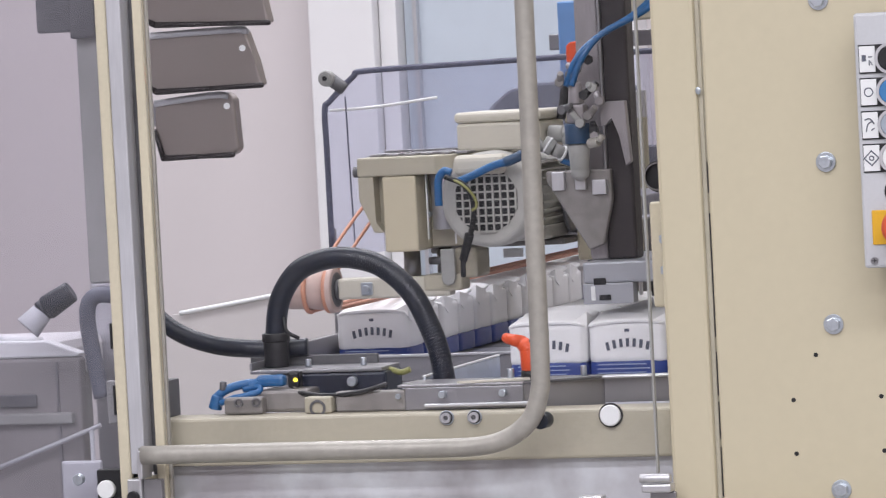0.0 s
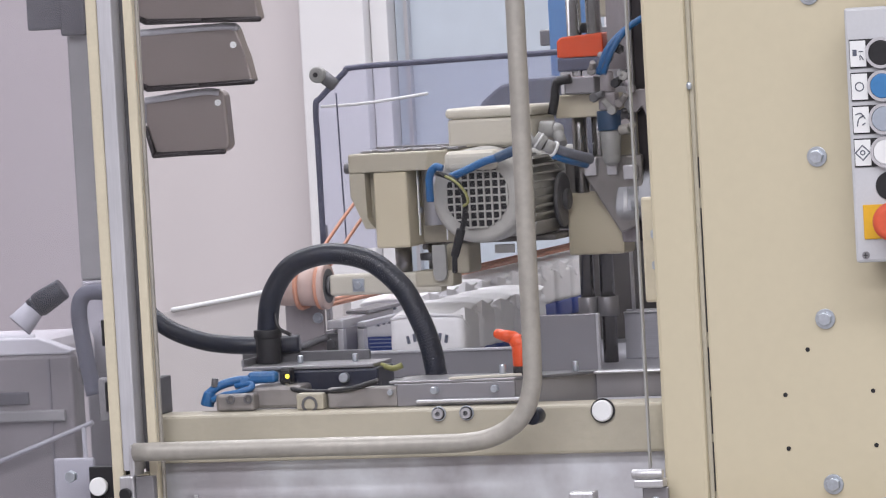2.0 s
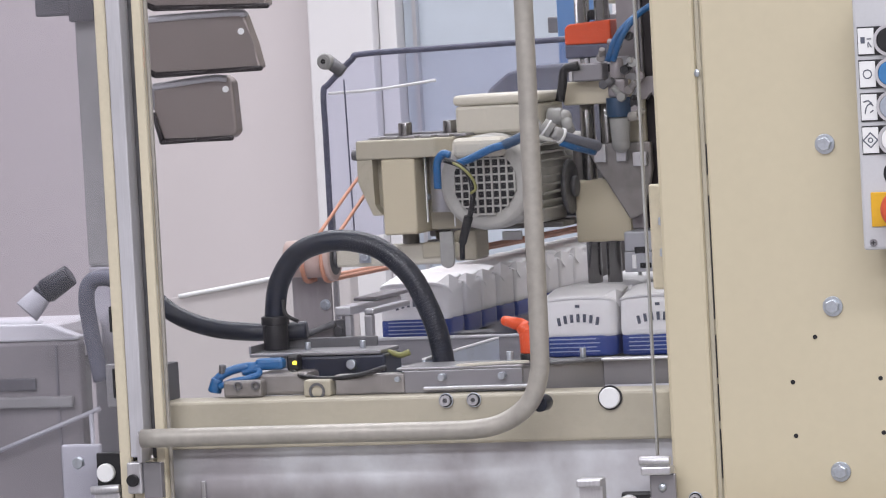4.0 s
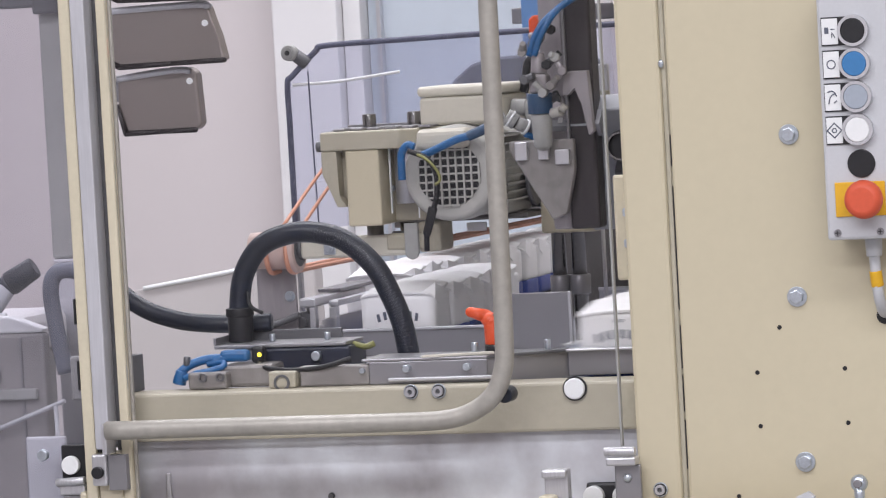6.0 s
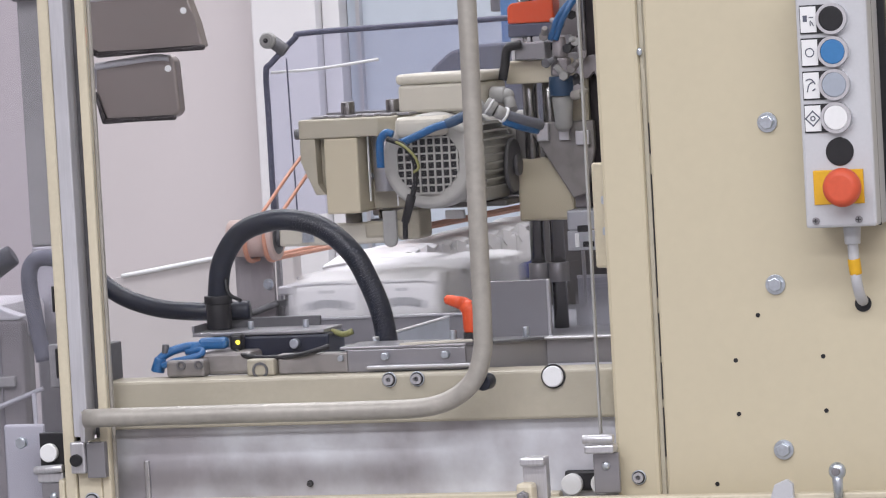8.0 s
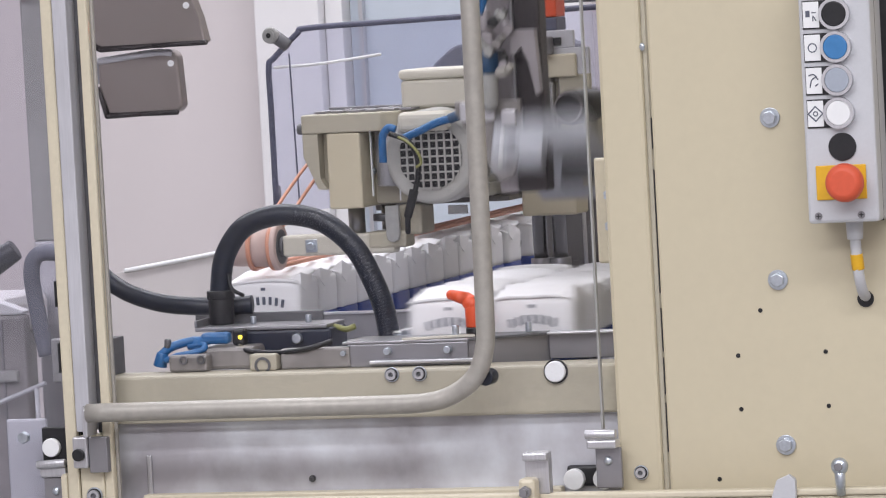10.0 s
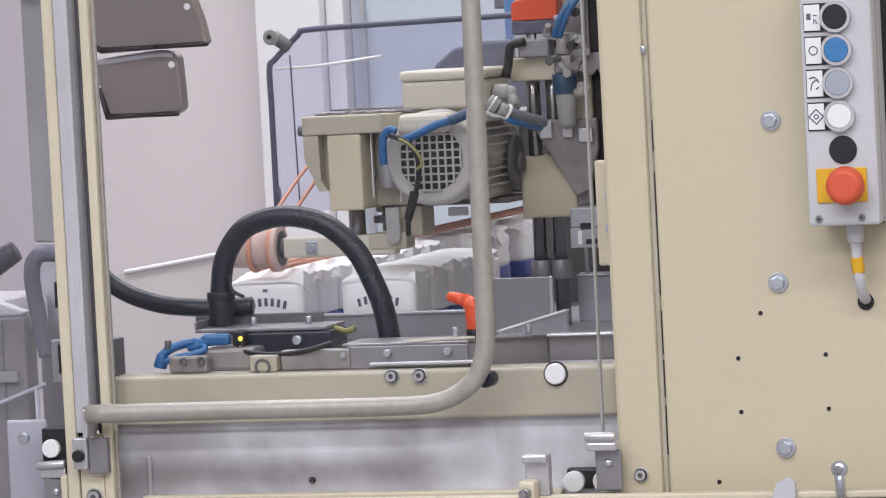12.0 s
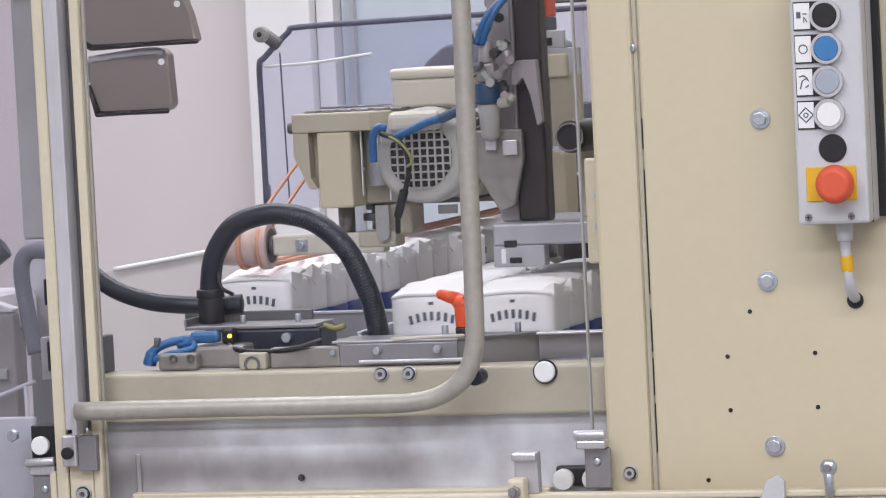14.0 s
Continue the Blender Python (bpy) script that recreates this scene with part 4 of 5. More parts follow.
    # round belts: down to the pulley, and along the bag lane
    for dx in (0, 0.0235):
        LIFTED.append((0.018, 0.0, part("belt", tube([(-0.470 + dx, 0.495, 1.128), (-0.455 + dx, 0.56, 1.172), (-0.443 + dx, 0.60, 1.200)], 0.0021, 8, 6), BELT, t, "salmon round belt")))
    for x, y1 in ((-0.4600, 2.3), (-0.484, 2.3)):
        HINGED.append(part("belt", tube([(x, 0.500, 1.1285), (x, 0.482, 1.1210), (x, 0.4755, 1.104), (x, 0.482, 1.0870), (x, 0.500, 1.0800), (x, 0.56, 1.0815), (x, 1.0, 1.0830), (x, 1.6, 1.0845), (x, y1, 1.0850)], 0.0028, 8, 8), BELT, t, "salmon round belt"))
    # mostly hidden; made wide to keep ceiling light off the lane bags
    part("belt_beam", box(-0.520, -0.425, 1.05, 2.35, 1.122, 1.150, 0.003), COVER, t, "dull brown-grey belt carrier, widened to shade the lane")
    part("beam_tie", merge(box(-0.372, -0.345, 0.602, 1.12, 1.1352, 1.1458, 0.002), box(-0.4248, -0.345, 1.05, 1.12, 1.122, 1.1348, 0.002)), COVER, t)
    part("sensor_tab", box(-0.285, -0.262, 0.60, 0.605, 1.128, 1.138, 0.001), WHITE_CAP, t)
    # gear motor, its axis along the depth of the machine
    cx, cz = -0.2565, 1.2000
    m = part("motor", merge(rod((cx, 0.452, cz), (cx, 0.50, cz), 0.0525, 0.0535, seg=48, bevel=0.006), rod((cx, 0.50, cz), (cx, 0.63, cz), 0.0490, seg=40), box(cx - 0.045, cx + 0.045, 0.52, 0.62, cz - 0.050, cz - 0.02, 0.004),
                             rod((cx, 0.63, cz), (cx, 0.645, cz), 0.054, seg=40, bevel=0.003), box(cx - 0.05, cx + 0.052, 0.645, 0.74, cz - 0.05, cz + 0.045, 0.008)), MOTOR_GREY, t, "light grey gear motor")
    fins = [box(cx - 0.0512, cx + 0.0512, 0.505, 0.625, cz - 0.036 + k * 0.009, cz - 0.0335 + k * 0.009, 0) for k in range(9)]
    part("fin", merge(*fins), MOTOR_GREY, m)
    part("fan_opening", rod((cx, 0.4522, cz), (cx, 0.4510, cz), 0.0362, seg=40), BLACK, m)
    bars = []
    for k in range(-4, 5):
        o = k * 0.0087
        h = math.sqrt(max(0.0365 ** 2 - o * o, 0)) + 0.001
        bars.append(box(cx + o - 0.0010, cx + o + 0.0010, 0.4488, 0.4512, cz - h, cz + h, 0))
        bars.append(box(cx - h, cx + h, 0.4480, 0.4504, cz + o - 0.0010, cz + o + 0.0010, 0))
    part("fan_grille", merge(*bars), MOTOR_GREY, m)
    part("end_disc", merge(rod((cx + 0.0525, 0.60, cz - 0.014), (cx + 0.058, 0.60, cz - 0.014), 0.031, seg=28, bevel=0.002), rod((cx + 0.058, 0.60, cz - 0.014), (cx + 0.064, 0.60, cz - 0.014), 0.012, seg=20, bevel=0.002)), STEEL_DARK, m)
    part("gear_case", box(cx + 0.0525, cx + 0.066, 0.622, 0.70, cz - 0.052, cz + 0.030, 0.005), COVER, m)
    part("under_plate", box(-0.290, -0.200, 0.56, 0.64, 1.1425, 1.1490, 0.002), COVER, m)
    b = part("terminal_box", box(-0.302, -0.205, 0.50, 0.60, 1.252, 1.284, 0.004), CREAM, t)
    part("terminal_lid", box(-0.304, -0.203, 0.498, 0.602, 1.2842, 1.296, 0.005, 3), CREAM, b, "pale rounded lid")
    part("cable_gland", merge(rod((-0.203, 0.53, 1.268), (-0.186, 0.53, 1.267), 0.0095, seg=20, bevel=0.002), ball((-0.184, 0.53, 1.266), 0.0085), rod((-0.184, 0.53, 1.266), (-0.176, 0.52, 1.250), 0.0065, seg=16)), GREY_CAST, b)
    v = part("valve", box(-0.290, -0.230, 0.44, 0.47, 1.228, 1.250, 0.007, 3), CREAM, t, "cream quick exhaust valve")
    part("air_hose", tube([(-0.304, 0.43, 1.196), (-0.304, 0.43, 1.21), (-0.303, 0.43, 1.225), (-0.296, 0.43, 1.234), (-0.288, 0.43, 1.232)], 0.0044, 12, 8), BLUE_TUBE, v)
    part("air_hose", tube([(-0.280, 0.43, 1.222), (-0.262, 0.43, 1.2285), (-0.24, 0.43, 1.2375), (-0.224, 0.43, 1.241)], 0.0044, 12, 8), BLUE_TUBE, v)
    part("grey_hose", tube([(-0.226, 0.43, 1.2405), (-0.214, 0.432, 1.2450), (-0.198, 0.435, 1.2520)], 0.0056, 12, 8), DARK_BLUE, v, "dark blue air hose")
    part("coupling", merge(rod((-0.199, 0.435, 1.252), (-0.184, 0.438, 1.2605), 0.0075, 0.0085, seg=18, bevel=0.001), rod((-0.1835, 0.438, 1.2605), (-0.1735, 0.441, 1.2530), 0.0088, seg=18, bevel=0.001), rod((-0.1735, 0.441, 1.2530), (-0.1645, 0.447, 1.2475), 0.0072, seg=18)), GREY_CAST, v, "grey hose coupling")
    part("coupling_ring", merge(rod((-0.1800, 0.4395, 1.2580), (-0.1782, 0.440, 1.2566), 0.0098, seg=20), rod((-0.1655, 0.4465, 1.2480), (-0.1635, 0.448, 1.2467), 0.0090, seg=20)), WHITE_CAP, v, "white plastic ring")
    part("dark_hose", tube([(-0.1650, 0.447, 1.2475), (-0.1526, 0.46, 1.2410), (-0.1397, 0.50, 1.2330)], 0.0064, 12, 8), DRUM, v, "dark blue-grey hose")
    part("air_hose", tube([(-0.1650, 0.444, 1.2400), (-0.1526, 0.457, 1.2335), (-0.1420, 0.495, 1.2265)], 0.0036, 12, 8), BLUE_TUBE, v)
    part("cable", tube([(-0.292, 0.42, 1.228), (-0.272, 0.42, 1.219), (-0.262, 0.42, 1.202), (-0.263, 0.42, 1.175), (-0.275, 0.42, 1.140), (-0.280, 0.43, 1.118)], 0.0030, 10, 8), BLACK, t)
    part("cable_sleeve", rod((-0.267, 0.42, 1.165), (-0.277, 0.422, 1.135), 0.0052, 0.0045, seg=14, bevel=0.001), BLACK, t)
    part("earth_wire", tube([(-0.286, 0.42, 1.226), (-0.270, 0.415, 1.218), (-0.259, 0.415, 1.206), (-0.256, 0.415, 1.195), (-0.262, 0.415, 1.190)], 0.0016, 8, 6), GREEN_YELLOW, t)
    # two chrome columns carry the head
    for x in (-0.183, -0.160):
        part("column", rod((x, 0.62, 0.9987), (x, 0.62, 1.45), 0.0085, seg=24), CHROME, t, "polished guide column")
    part("column_collar", merge(rod((-0.183, 0.62, 1.0515), (-0.183, 0.62, 1.0735), 0.0118, seg=24, bevel=0.001), rod((-0.160, 0.62, 1.0515), (-0.160, 0.62, 1.0735), 0.0118, seg=24, bevel=0.001)), STEEL, t)
    part("cross_clamp", box(-0.200, -0.135, 0.610, 0.66, 1.1215, 1.192, 0.003), BEIGE, t)
    part("top_clamp", box(-0.203, -0.124, 0.594, 0.66, 1.2775, 1.3035, 0.002), BEIGE_PALE, t)
    part("bridge", box(-0.235, -0.19, 0.645, 0.70, 1.15, 1.20, 0.004), STEEL_DARK, t)
    l = part("clamp_lever", tube([(-0.176, 0.57, 1.322), (-0.192, 0.57, 1.318), (-0.196, 0.57, 1.300), (-0.200, 0.57, 1.283)], 0.0052, 12, 6), BLACK, t, "black clamping lever")
    part("lever_block", box(-0.186, -0.150, 0.575, 0.60, 1.3037, 1.324, 0.002), STEEL, l)
    o = part("head_cap", prism([(-0.202, 1.3452), (-0.202, 1.364), (-0.197, 1.3685), (-0.148, 1.372), (-0.148, 1.3452)], "y", 0.610, 0.65, 0.002), ORANGE, t, "orange plastic end cap")
    part("guide_block", merge(box(-0.164, -0.127, 0.601, 0.6085, 1.3102, 1.330, 0.001), box(-0.163, -0.110, 0.600, 0.6085, 1.280, 1.310, 0.001)), ALU_MATTE, t, "matt aluminium guide block")
    part("guide_slot", box(-0.150, -0.141, 0.5992, 0.6008, 1.313, 1.322, 0.0004), BLACK, t)
    part("rear_plate", box(-0.146, -0.110, 0.6005, 0.6085, 1.20, 1.2798, 0.001), BEIGE_GREY, t)
    part("cap_base", box(-0.202, -0.148, 0.609, 0.651, 1.3300, 1.3450, 0.002), DARK_RIM, o, "dark plum lower half")
    part("cap_knob", rod((-0.166, 0.63, 1.3722), (-0.166, 0.63, 1.384), 0.0125, seg=24, bevel=0.002), BLACK, o)
    part("slide_plate", merge(box(-0.200, -0.1765, 0.612, 0.64, 1.3040, 1.3298, 0.001), box(-0.1745, -0.150, 0.612, 0.64, 1.3040, 1.3298, 0.001)), ALU_MATTE, t)


def cover_shield():
    t = thing("machine_shield", (-0.35, 0.75, 1.1), "smoked clear cover with a dark rubber rim", "machine guard")
    y = 0.80
    edge = [(-0.560, 1.13), (-0.560, 1.25), (-0.5600, 1.303), (-0.553, 1.313), (-0.522, 1.341), (-0.508, 1.347), (-0.40, 1.3495), (-0.25, 1.352), (-0.10, 1.3545)]
    part("sheet", prism([(-0.560, 1.125)] + edge + [(-0.10, 1.165)], "y", y, y + 0.003), SHIELD, t, "smoked clear plastic sheet")
    part("rim", tube([(a, y, b) for a, b in edge], 0.0036, 10, 6), DARK_RIM, t, "dark rubber rim")
    part("inner_edge", tube([(-0.523, y - 0.03, 1.318), (-0.522, y - 0.03, 1.25), (-0.520, y - 0.03, 1.12)], 0.0010, 8, 5), DARK_RIM, t)
    part("inner_top_edge", tube([(-0.55, y - 0.01, 1.302), (-0.49, y - 0.01, 1.304), (-0.415, y - 0.01, 1.3115)], 0.0018, 8, 5), WHITE_CAP, t)
    k = part("knob", merge(rod((-0.5510, y - 0.018, 1.3405), (-0.5505, y - 0.006, 1.3405), 0.0098, seg=24, bevel=0.002), rod((-0.5512, y - 0.0195, 1.3405), (-0.5510, y - 0.0178, 1.3405), 0.0065, seg=20)), GREY_CAST, t, "ribbed grey knob")
    part("knob_stem", rod((-0.5490, y - 0.006, 1.340), (-0.532, y - 0.003, 1.326), 0.0080, seg=18, bevel=0.002), STEEL_DARK, k)
    part("knob_screw", rod((-0.5513, y - 0.0207, 1.3405), (-0.5512, y - 0.0194, 1.3405), 0.003, seg=12), BLACK, k)
    part("post", box(-0.563, -0.558, y + 0.004, y + 0.014, 0.9987, 1.16, 0.001), STEEL, t)
    d = thing("rear_drum", (-0.32, 0.95, 1.2), "dark blue-grey rounded drum housing behind the shield", "machine part")
    part("housing", prism([(-0.40, 1.20), (-0.40, 1.26), (-0.385, 1.295), (-0.36, 1.315), (-0.33, 1.322), (-0.25, 1.324), (-0.22, 1.31), (-0.22, 1.20)], "y", 0.90, 1.0, 0.004), DRUM, d)
    part("bracket", box(-0.2198, -0.12, 0.93, 0.948, 1.21, 1.24, 0.002), STEEL, d)
    part("stay", box(-0.15, -0.12, 0.9482, 0.975, 0.9987, 1.24, 0.002), STEEL, d)
    f = thing("blue_board", (-0.24, 1.1, 1.0), "light blue plastic board behind the columns", "board")
    part("board", box(-0.345, -0.293, 1.08, 1.088, 1.20, 1.42, 0.002), BLUE_BOARD, f)
    part("holder", merge(box(-0.36, -0.12, 1.0885, 1.10, 1.36, 1.38, 0.002), box(-0.14, -0.12, 1.1002, 1.12, 0.42, 1.38, 0.002)), STEEL, f)
    c = thing("overhead_box", (-0.15, 1.05, 1.39), "beige overhead box with a pale blue label", "machine box")
    part("box", box(-0.27, -0.10, 1.0, 1.07, 1.392, 1.6, 0.003), BEIGE_GREY, c)
    part("label", box(-0.20, -0.13, 0.9975, 0.9998, 1.395, 1.43, 0.0005), BLUE_BOARD, c)


def chutes():
    """Folded hoods: outline from the lower left round to the upper left, with the height of the rolled top."""
    shapes = [
        ([(-0.5975, 1.2960), (-0.5885, 1.2640), (-0.5075, 1.2645), (-0.5010, 1.2706), (-0.5040, 1.3260), (-0.5100, 1.3325), (-0.5300, 1.3340), (-0.5963, 1.3275)], 0.340, (-0.5118, 1.3180)),
        ([(-0.6240, 1.3580), (-0.5860, 1.3370), (-0.4644, 1.3390), (-0.4720, 1.3680), (-0.4811, 1.3990), (-0.4930, 1.4040), (-0.6240, 1.4010)], 0.326, (-0.4850, 1.3800)),
        ([(-0.6240, 1.4320), (-0.5790, 1.4100), (-0.4484, 1.4060), (-0.4560, 1.4400), (-0.4660, 1.4760), (-0.6240, 1.4750)], 0.314, (-0.4620, 1.4500))]
    for out, y0, hole in shapes:
        low = out[1][1]
        t = thing("bag_chute", (-0.55, y0, low), "folded brown-grey stainless steel chute, dark strip along its open edge", "chute", "stacked chutes")
        bm = prism(out, "y", y0, y0 + 0.020, 0.003)
        s = part("shell", bm, HOOD, t)
        a, b, c, d = [Vector((x, y0 - 0.0025, z)) for x, z in (out[0], out[1], out[2], out[3])]
        # dark rods along the open edge stand in for the shaded interior
        part("lip", merge(rod(a, b, 0.0022, 0.0034, seg=10), ball(b, 0.0034), rod(b, (b + c) / 2, 0.0034, 0.0026, seg=10), rod((b + c) / 2, c, 0.0026, 0.0030, seg=10), ball(c, 0.003)), COLUMN, s, "dark strip for the shaded open underside")
        part("hole", rod((hole[0], y0 - 0.0012, hole[1]), (hole[0], y0 + 0.002, hole[1]), 0.0036, seg=14), WHITE_CAP, s, "punched hole with bright wall behind")
        # pale roll added on top for the chute's lighter, lit upper edge
        brow = [(x, y0 + 0.001, z - 0.0035) for x, z in out[-3:]]
        part("brow", tube([brow[2], brow[1], brow[0]], 0.0040, 10, 4), ALU_MATTE, s, "pale roll for the top light on the upper edge")
        part("hanger", box(-0.66, out[0][0] - 0.0005, y0 + 0.012, y0 + 0.028, low + 0.035, low + 0.06, 0.001), STEEL, t)


# ---------------------------------------------------------------- things that move
def bag_meshes(kind):
    """The four meshes of a filled paper bag, its base at the origin, its print towards -y."""
    rnd = random.Random(40 + kind)
    w, d, h = 0.087, 0.0665, 0.0670
    made = []

    def keep(name, bm, mat):
        bmesh.ops.recalc_face_normals(bm, faces=bm.faces)
        me = bpy.data.meshes.new(name)
        bm.to_mesh(me)
        bm.free()
        me.materials.append(mat)
        made.append((name, me))

    def rounded(x0, x1, y0, y1, z0, z1, bev, cuts, amp):
        bm = box(x0, x1, y0, y1, z0, z1, 0)
        bmesh.ops.subdivide_edges(bm, edges=list(bm.edges), cuts=cuts, use_grid_fill=True)
        cx, cy, cz = (x0 + x1) / 2, (y0 + y1) / 2, (z0 + z1) / 2
        off = rnd.random() * 50
        for v in bm.verts:
            p = v.co
            # round the corners
            q = Vector((max(x0 + bev, min(x1 - bev, p.x)), max(y0 + bev, min(y1 - bev, p.y)), max(z0 + bev, min(z1 - bev, p.z))))
            dv = p - q
            if dv.length > 1e-9:
                v.co = q + dv.normalized() * bev
            n = noise.noise_vector((v.co + Vector((off, off, 0))) * 45)
            v.co += n * amp
        return smooth(bm)
    keep("paper_body", rounded(-w / 2, w / 2, -d / 2, d / 2, 0.022, h, 0.0055, 9, 0.0008), PAPER)
    keep("printed_base", rounded(-w / 2 + 0.0002, w / 2 - 0.0002, -d / 2 + 0.0002, d / 2 - 0.0002, 0.0005, 0.0262, 0.005, 5, 0.0003), BLUE_INK)
    # top flap, folded over the front edge and rising to the back, with lengthwise wrinkles
    top = rounded(-w / 2 + 0.0010, w / 2 - 0.0020, -d / 2 - 0.0014, d / 2 - 0.002, h - 0.0016, h + 0.0020, 0.0012, 11, 0.0004)
    for v in top.verts:
        back = v.co.y / d + 0.5
        v.co.z += 0.0095 * back - 0.004 * abs(2 * v.co.x / w) ** 4 + 0.0016 * noise.noise(Vector((v.co.x * 30 + kind * 7, v.co.y * 130, 0)))
    keep("folded_top", top, PAPER)
    # pointed ears of the folded top on both narrow sides
    for name, side in (("fold_ear", 1),):
        ear = bmesh.new()
        k = rnd.uniform(-0.002, 0.003)
        pts = [(w / 2 - 0.014, -d / 2 + 0.002, h + 0.001), (w / 2 + 0.0008, -d / 2 + 0.004, h - 0.006), (w / 2 - 0.0005, -d / 2 + 0.009 + k, h + 0.0085 + k), (w / 2 - 0.014, d / 2 - 0.022, h + 0.006),
               (w / 2 + 0.0018, -d / 2 + 0.016, h - 0.014), (w / 2 - 0.001, d / 2 - 0.016, h + 0.001), (w / 2 - 0.014, 0.0, h - 0.012)]
        vs = [ear.verts.new((side * p[0], p[1], p[2])) for p in pts]
        for f in ((0, 1, 2), (0, 2, 3), (1, 4, 2), (2, 4, 5), (2, 5, 3), (0, 6, 1), (1, 6, 4), (4, 6, 5), (5, 6, 3), (3, 6, 0)):
            ear.faces.new([vs[i] for i in f])
        keep(name, ear, PAPER)
    yf = -d / 2 - 0.0012
    marks = []
    for k in range(7):
        u = k - 3
        z = 0.0445 - 0.00042 * u * u
        x = u * 0.0074 + 0.0005
        marks.append(box(x - 0.0017, x + 0.0017, yf, yf + 0.0010, z - 0.0045, z + 0.0045, 0, turn=(0, u * 3.5, 0)))
    marks.append(box(-0.0024, 0.0028, yf, yf + 0.0010, 0.0560, 0.0592, 0))
    keep("print_bars", merge(*marks), INK)
    pale = [box(-0.034, 0.020 + 0.004 * (k % 2), yf + 0.0006, yf + 0.0014, z, z + 0.0011, 0) for k, z in enumerate((0.0205, 0.0160, 0.0115, 0.0070))]
    keep("small_print", merge(*pale), INK_PALE)
    return made


BAG_KINDS = []
BAGS = []          # (batch, row, thing)


def make_bag(k):
    if not BAG_KINDS:
        for kind in range(3):
            BAG_KINDS.append(bag_meshes(kind))
    t = thing("sugar_bag", (0, 0, 0), "white paper sugar bag with a blue base and folded top", "paper bag", "bags on the packing line")
    for name, me in BAG_KINDS[k % 3]:
        o = new(name, me)
        o.parent = t
    return t


def gripper():
    """The travelling gripper head, in its drawn-back place."""
    t = thing("gripper_carriage", (-0.08, 0.66, 1.10), "grey travelling gripper head with dark column", "gripper")
    dy = 0.27
    p = part("press_plate", box(-0.134, -0.030, 0.30 + dy, 0.50 + dy, 1.111, 1.134, 0.0025), PLATE_GREY, t, "pale steel press plate")
    part("finger", box(-0.134, -0.078, 0.2985 + dy, 0.318 + dy, 1.0885, 1.1108, 0.001), PLATE_GREY, p)
    part("slot", box(-0.116, -0.103, 0.2970 + dy, 0.2984 + dy, 1.0925, 1.0985, 0.0005), BLACK, p)
    part("slot_block", box(-0.125, -0.120, 0.2970 + dy, 0.2984 + dy, 1.0925, 1.1080, 0.0005), WHITE_CAP, p)
    part("finger", box(-0.080, -0.030, 0.380 + dy, 0.396 + dy, 1.0905, 1.1108, 0.001), STEEL_DARK, p)
    part("slot", box(-0.122, -0.108, 0.2985 + dy, 0.2998 + dy, 1.1085, 1.1165, 0.0005), BLACK, p)
    part("column", box(-0.116, -0.083, 0.34 + dy, 0.37 + dy, 1.1342, 1.62, 0.003), COLUMN, t, "dark brown steel lifting column")
    part("arch_plate", prism([(-0.112, 1.280), (-0.112, 1.300), (-0.104, 1.306), (-0.084, 1.306), (-0.080, 1.24), (-0.086, 1.236), (-0.091, 1.270), (-0.099, 1.290), (-0.106, 1.280)], "y", 0.322 + dy, 0.333 + dy, 0.001), MAUVE, t)
    part("column_rail", box(-0.1135, -0.1105, 0.334 + dy, 0.3398 + dy, 1.22, 1.62, 0.0008), STEEL, t)
    part("side_plate", prism([(-0.136, 1.1342), (-0.142, 1.19), (-0.142, 1.235), (-0.142, 1.62), (-0.1165, 1.62), (-0.1165, 1.1342)], "y", 0.345 + dy, 0.375 + dy, 0.002), MAUVE, t)
    tri = [(-0.139, 1.222), (-0.139, 1.233), (-0.066, 1.233), (-0.066, 1.200), (-0.0775, 1.152), (-0.094, 1.146)]
    part("bracket", prism([(a - 0.038, b) for a, b in tri], "y", 0.325 + dy, 0.335 + dy, 0.002), BRACKET, t, "brown-grey triangular bracket")
    for x, w in ((-0.162, 0.014), (-0.137, 0.012), (-0.116, 0.016)):
        part("tab", box(x - w / 2, x + w / 2, 0.318 + dy, 0.3248 + dy, 1.206 if x > -0.12 else 1.212, 1.222 if x > -0.12 else 1.232, 0.001), ALU, t)
    c = part("air_cylinder", merge(rod((-0.134, 0.31 + dy, 1.225), (-0.134, 0.31 + dy, 1.262), 0.0095, 0.012, seg=18, bevel=0.002), ball((-0.134, 0.31 + dy, 1.232), 0.0105)), GREY_CAST, t)
    part("collar", rod((-0.134, 0.31 + dy, 1.262), (-0.134, 0.31 + dy, 1.284), 0.0145, seg=20, bevel=0.001), DARK_BLUE, c, "dark blue collar")
    part("valve_body", merge(box(-0.144, -0.124, 0.30 + dy, 0.32 + dy, 1.284, 1.305, 0.003), rod((-0.134, 0.308 + dy, 1.305), (-0.134, 0.308 + dy, 1.328), 0.009, 0.007, seg=16, bevel=0.002)), MAUVE, c)
    rnd = random.Random(5)
    for k in range(13):
        x, z = -0.134 + rnd.uniform(-0.018, 0.026), 1.262 + k * 0.0075
        y = 0.305 + dy + rnd.uniform(-0.008, 0.012)
        a, b = Vector((x, y, z)), Vector((x + rnd.uniform(-0.016, 0.016), y + rnd.uniform(-0.01, 0.01), z + rnd.uniform(0.002, 0.013)))
        part("fitting", merge(rod(a, b, 0.0044, 0.0036, seg=12, bevel=0.001), rod(a - Vector((0, 0.006, 0)), a, 0.0056, seg=6, bevel=0.0008)), (STEEL_DARK, MAUVE, BLACK, GREY_CAST, BRACKET)[k % 5], c)
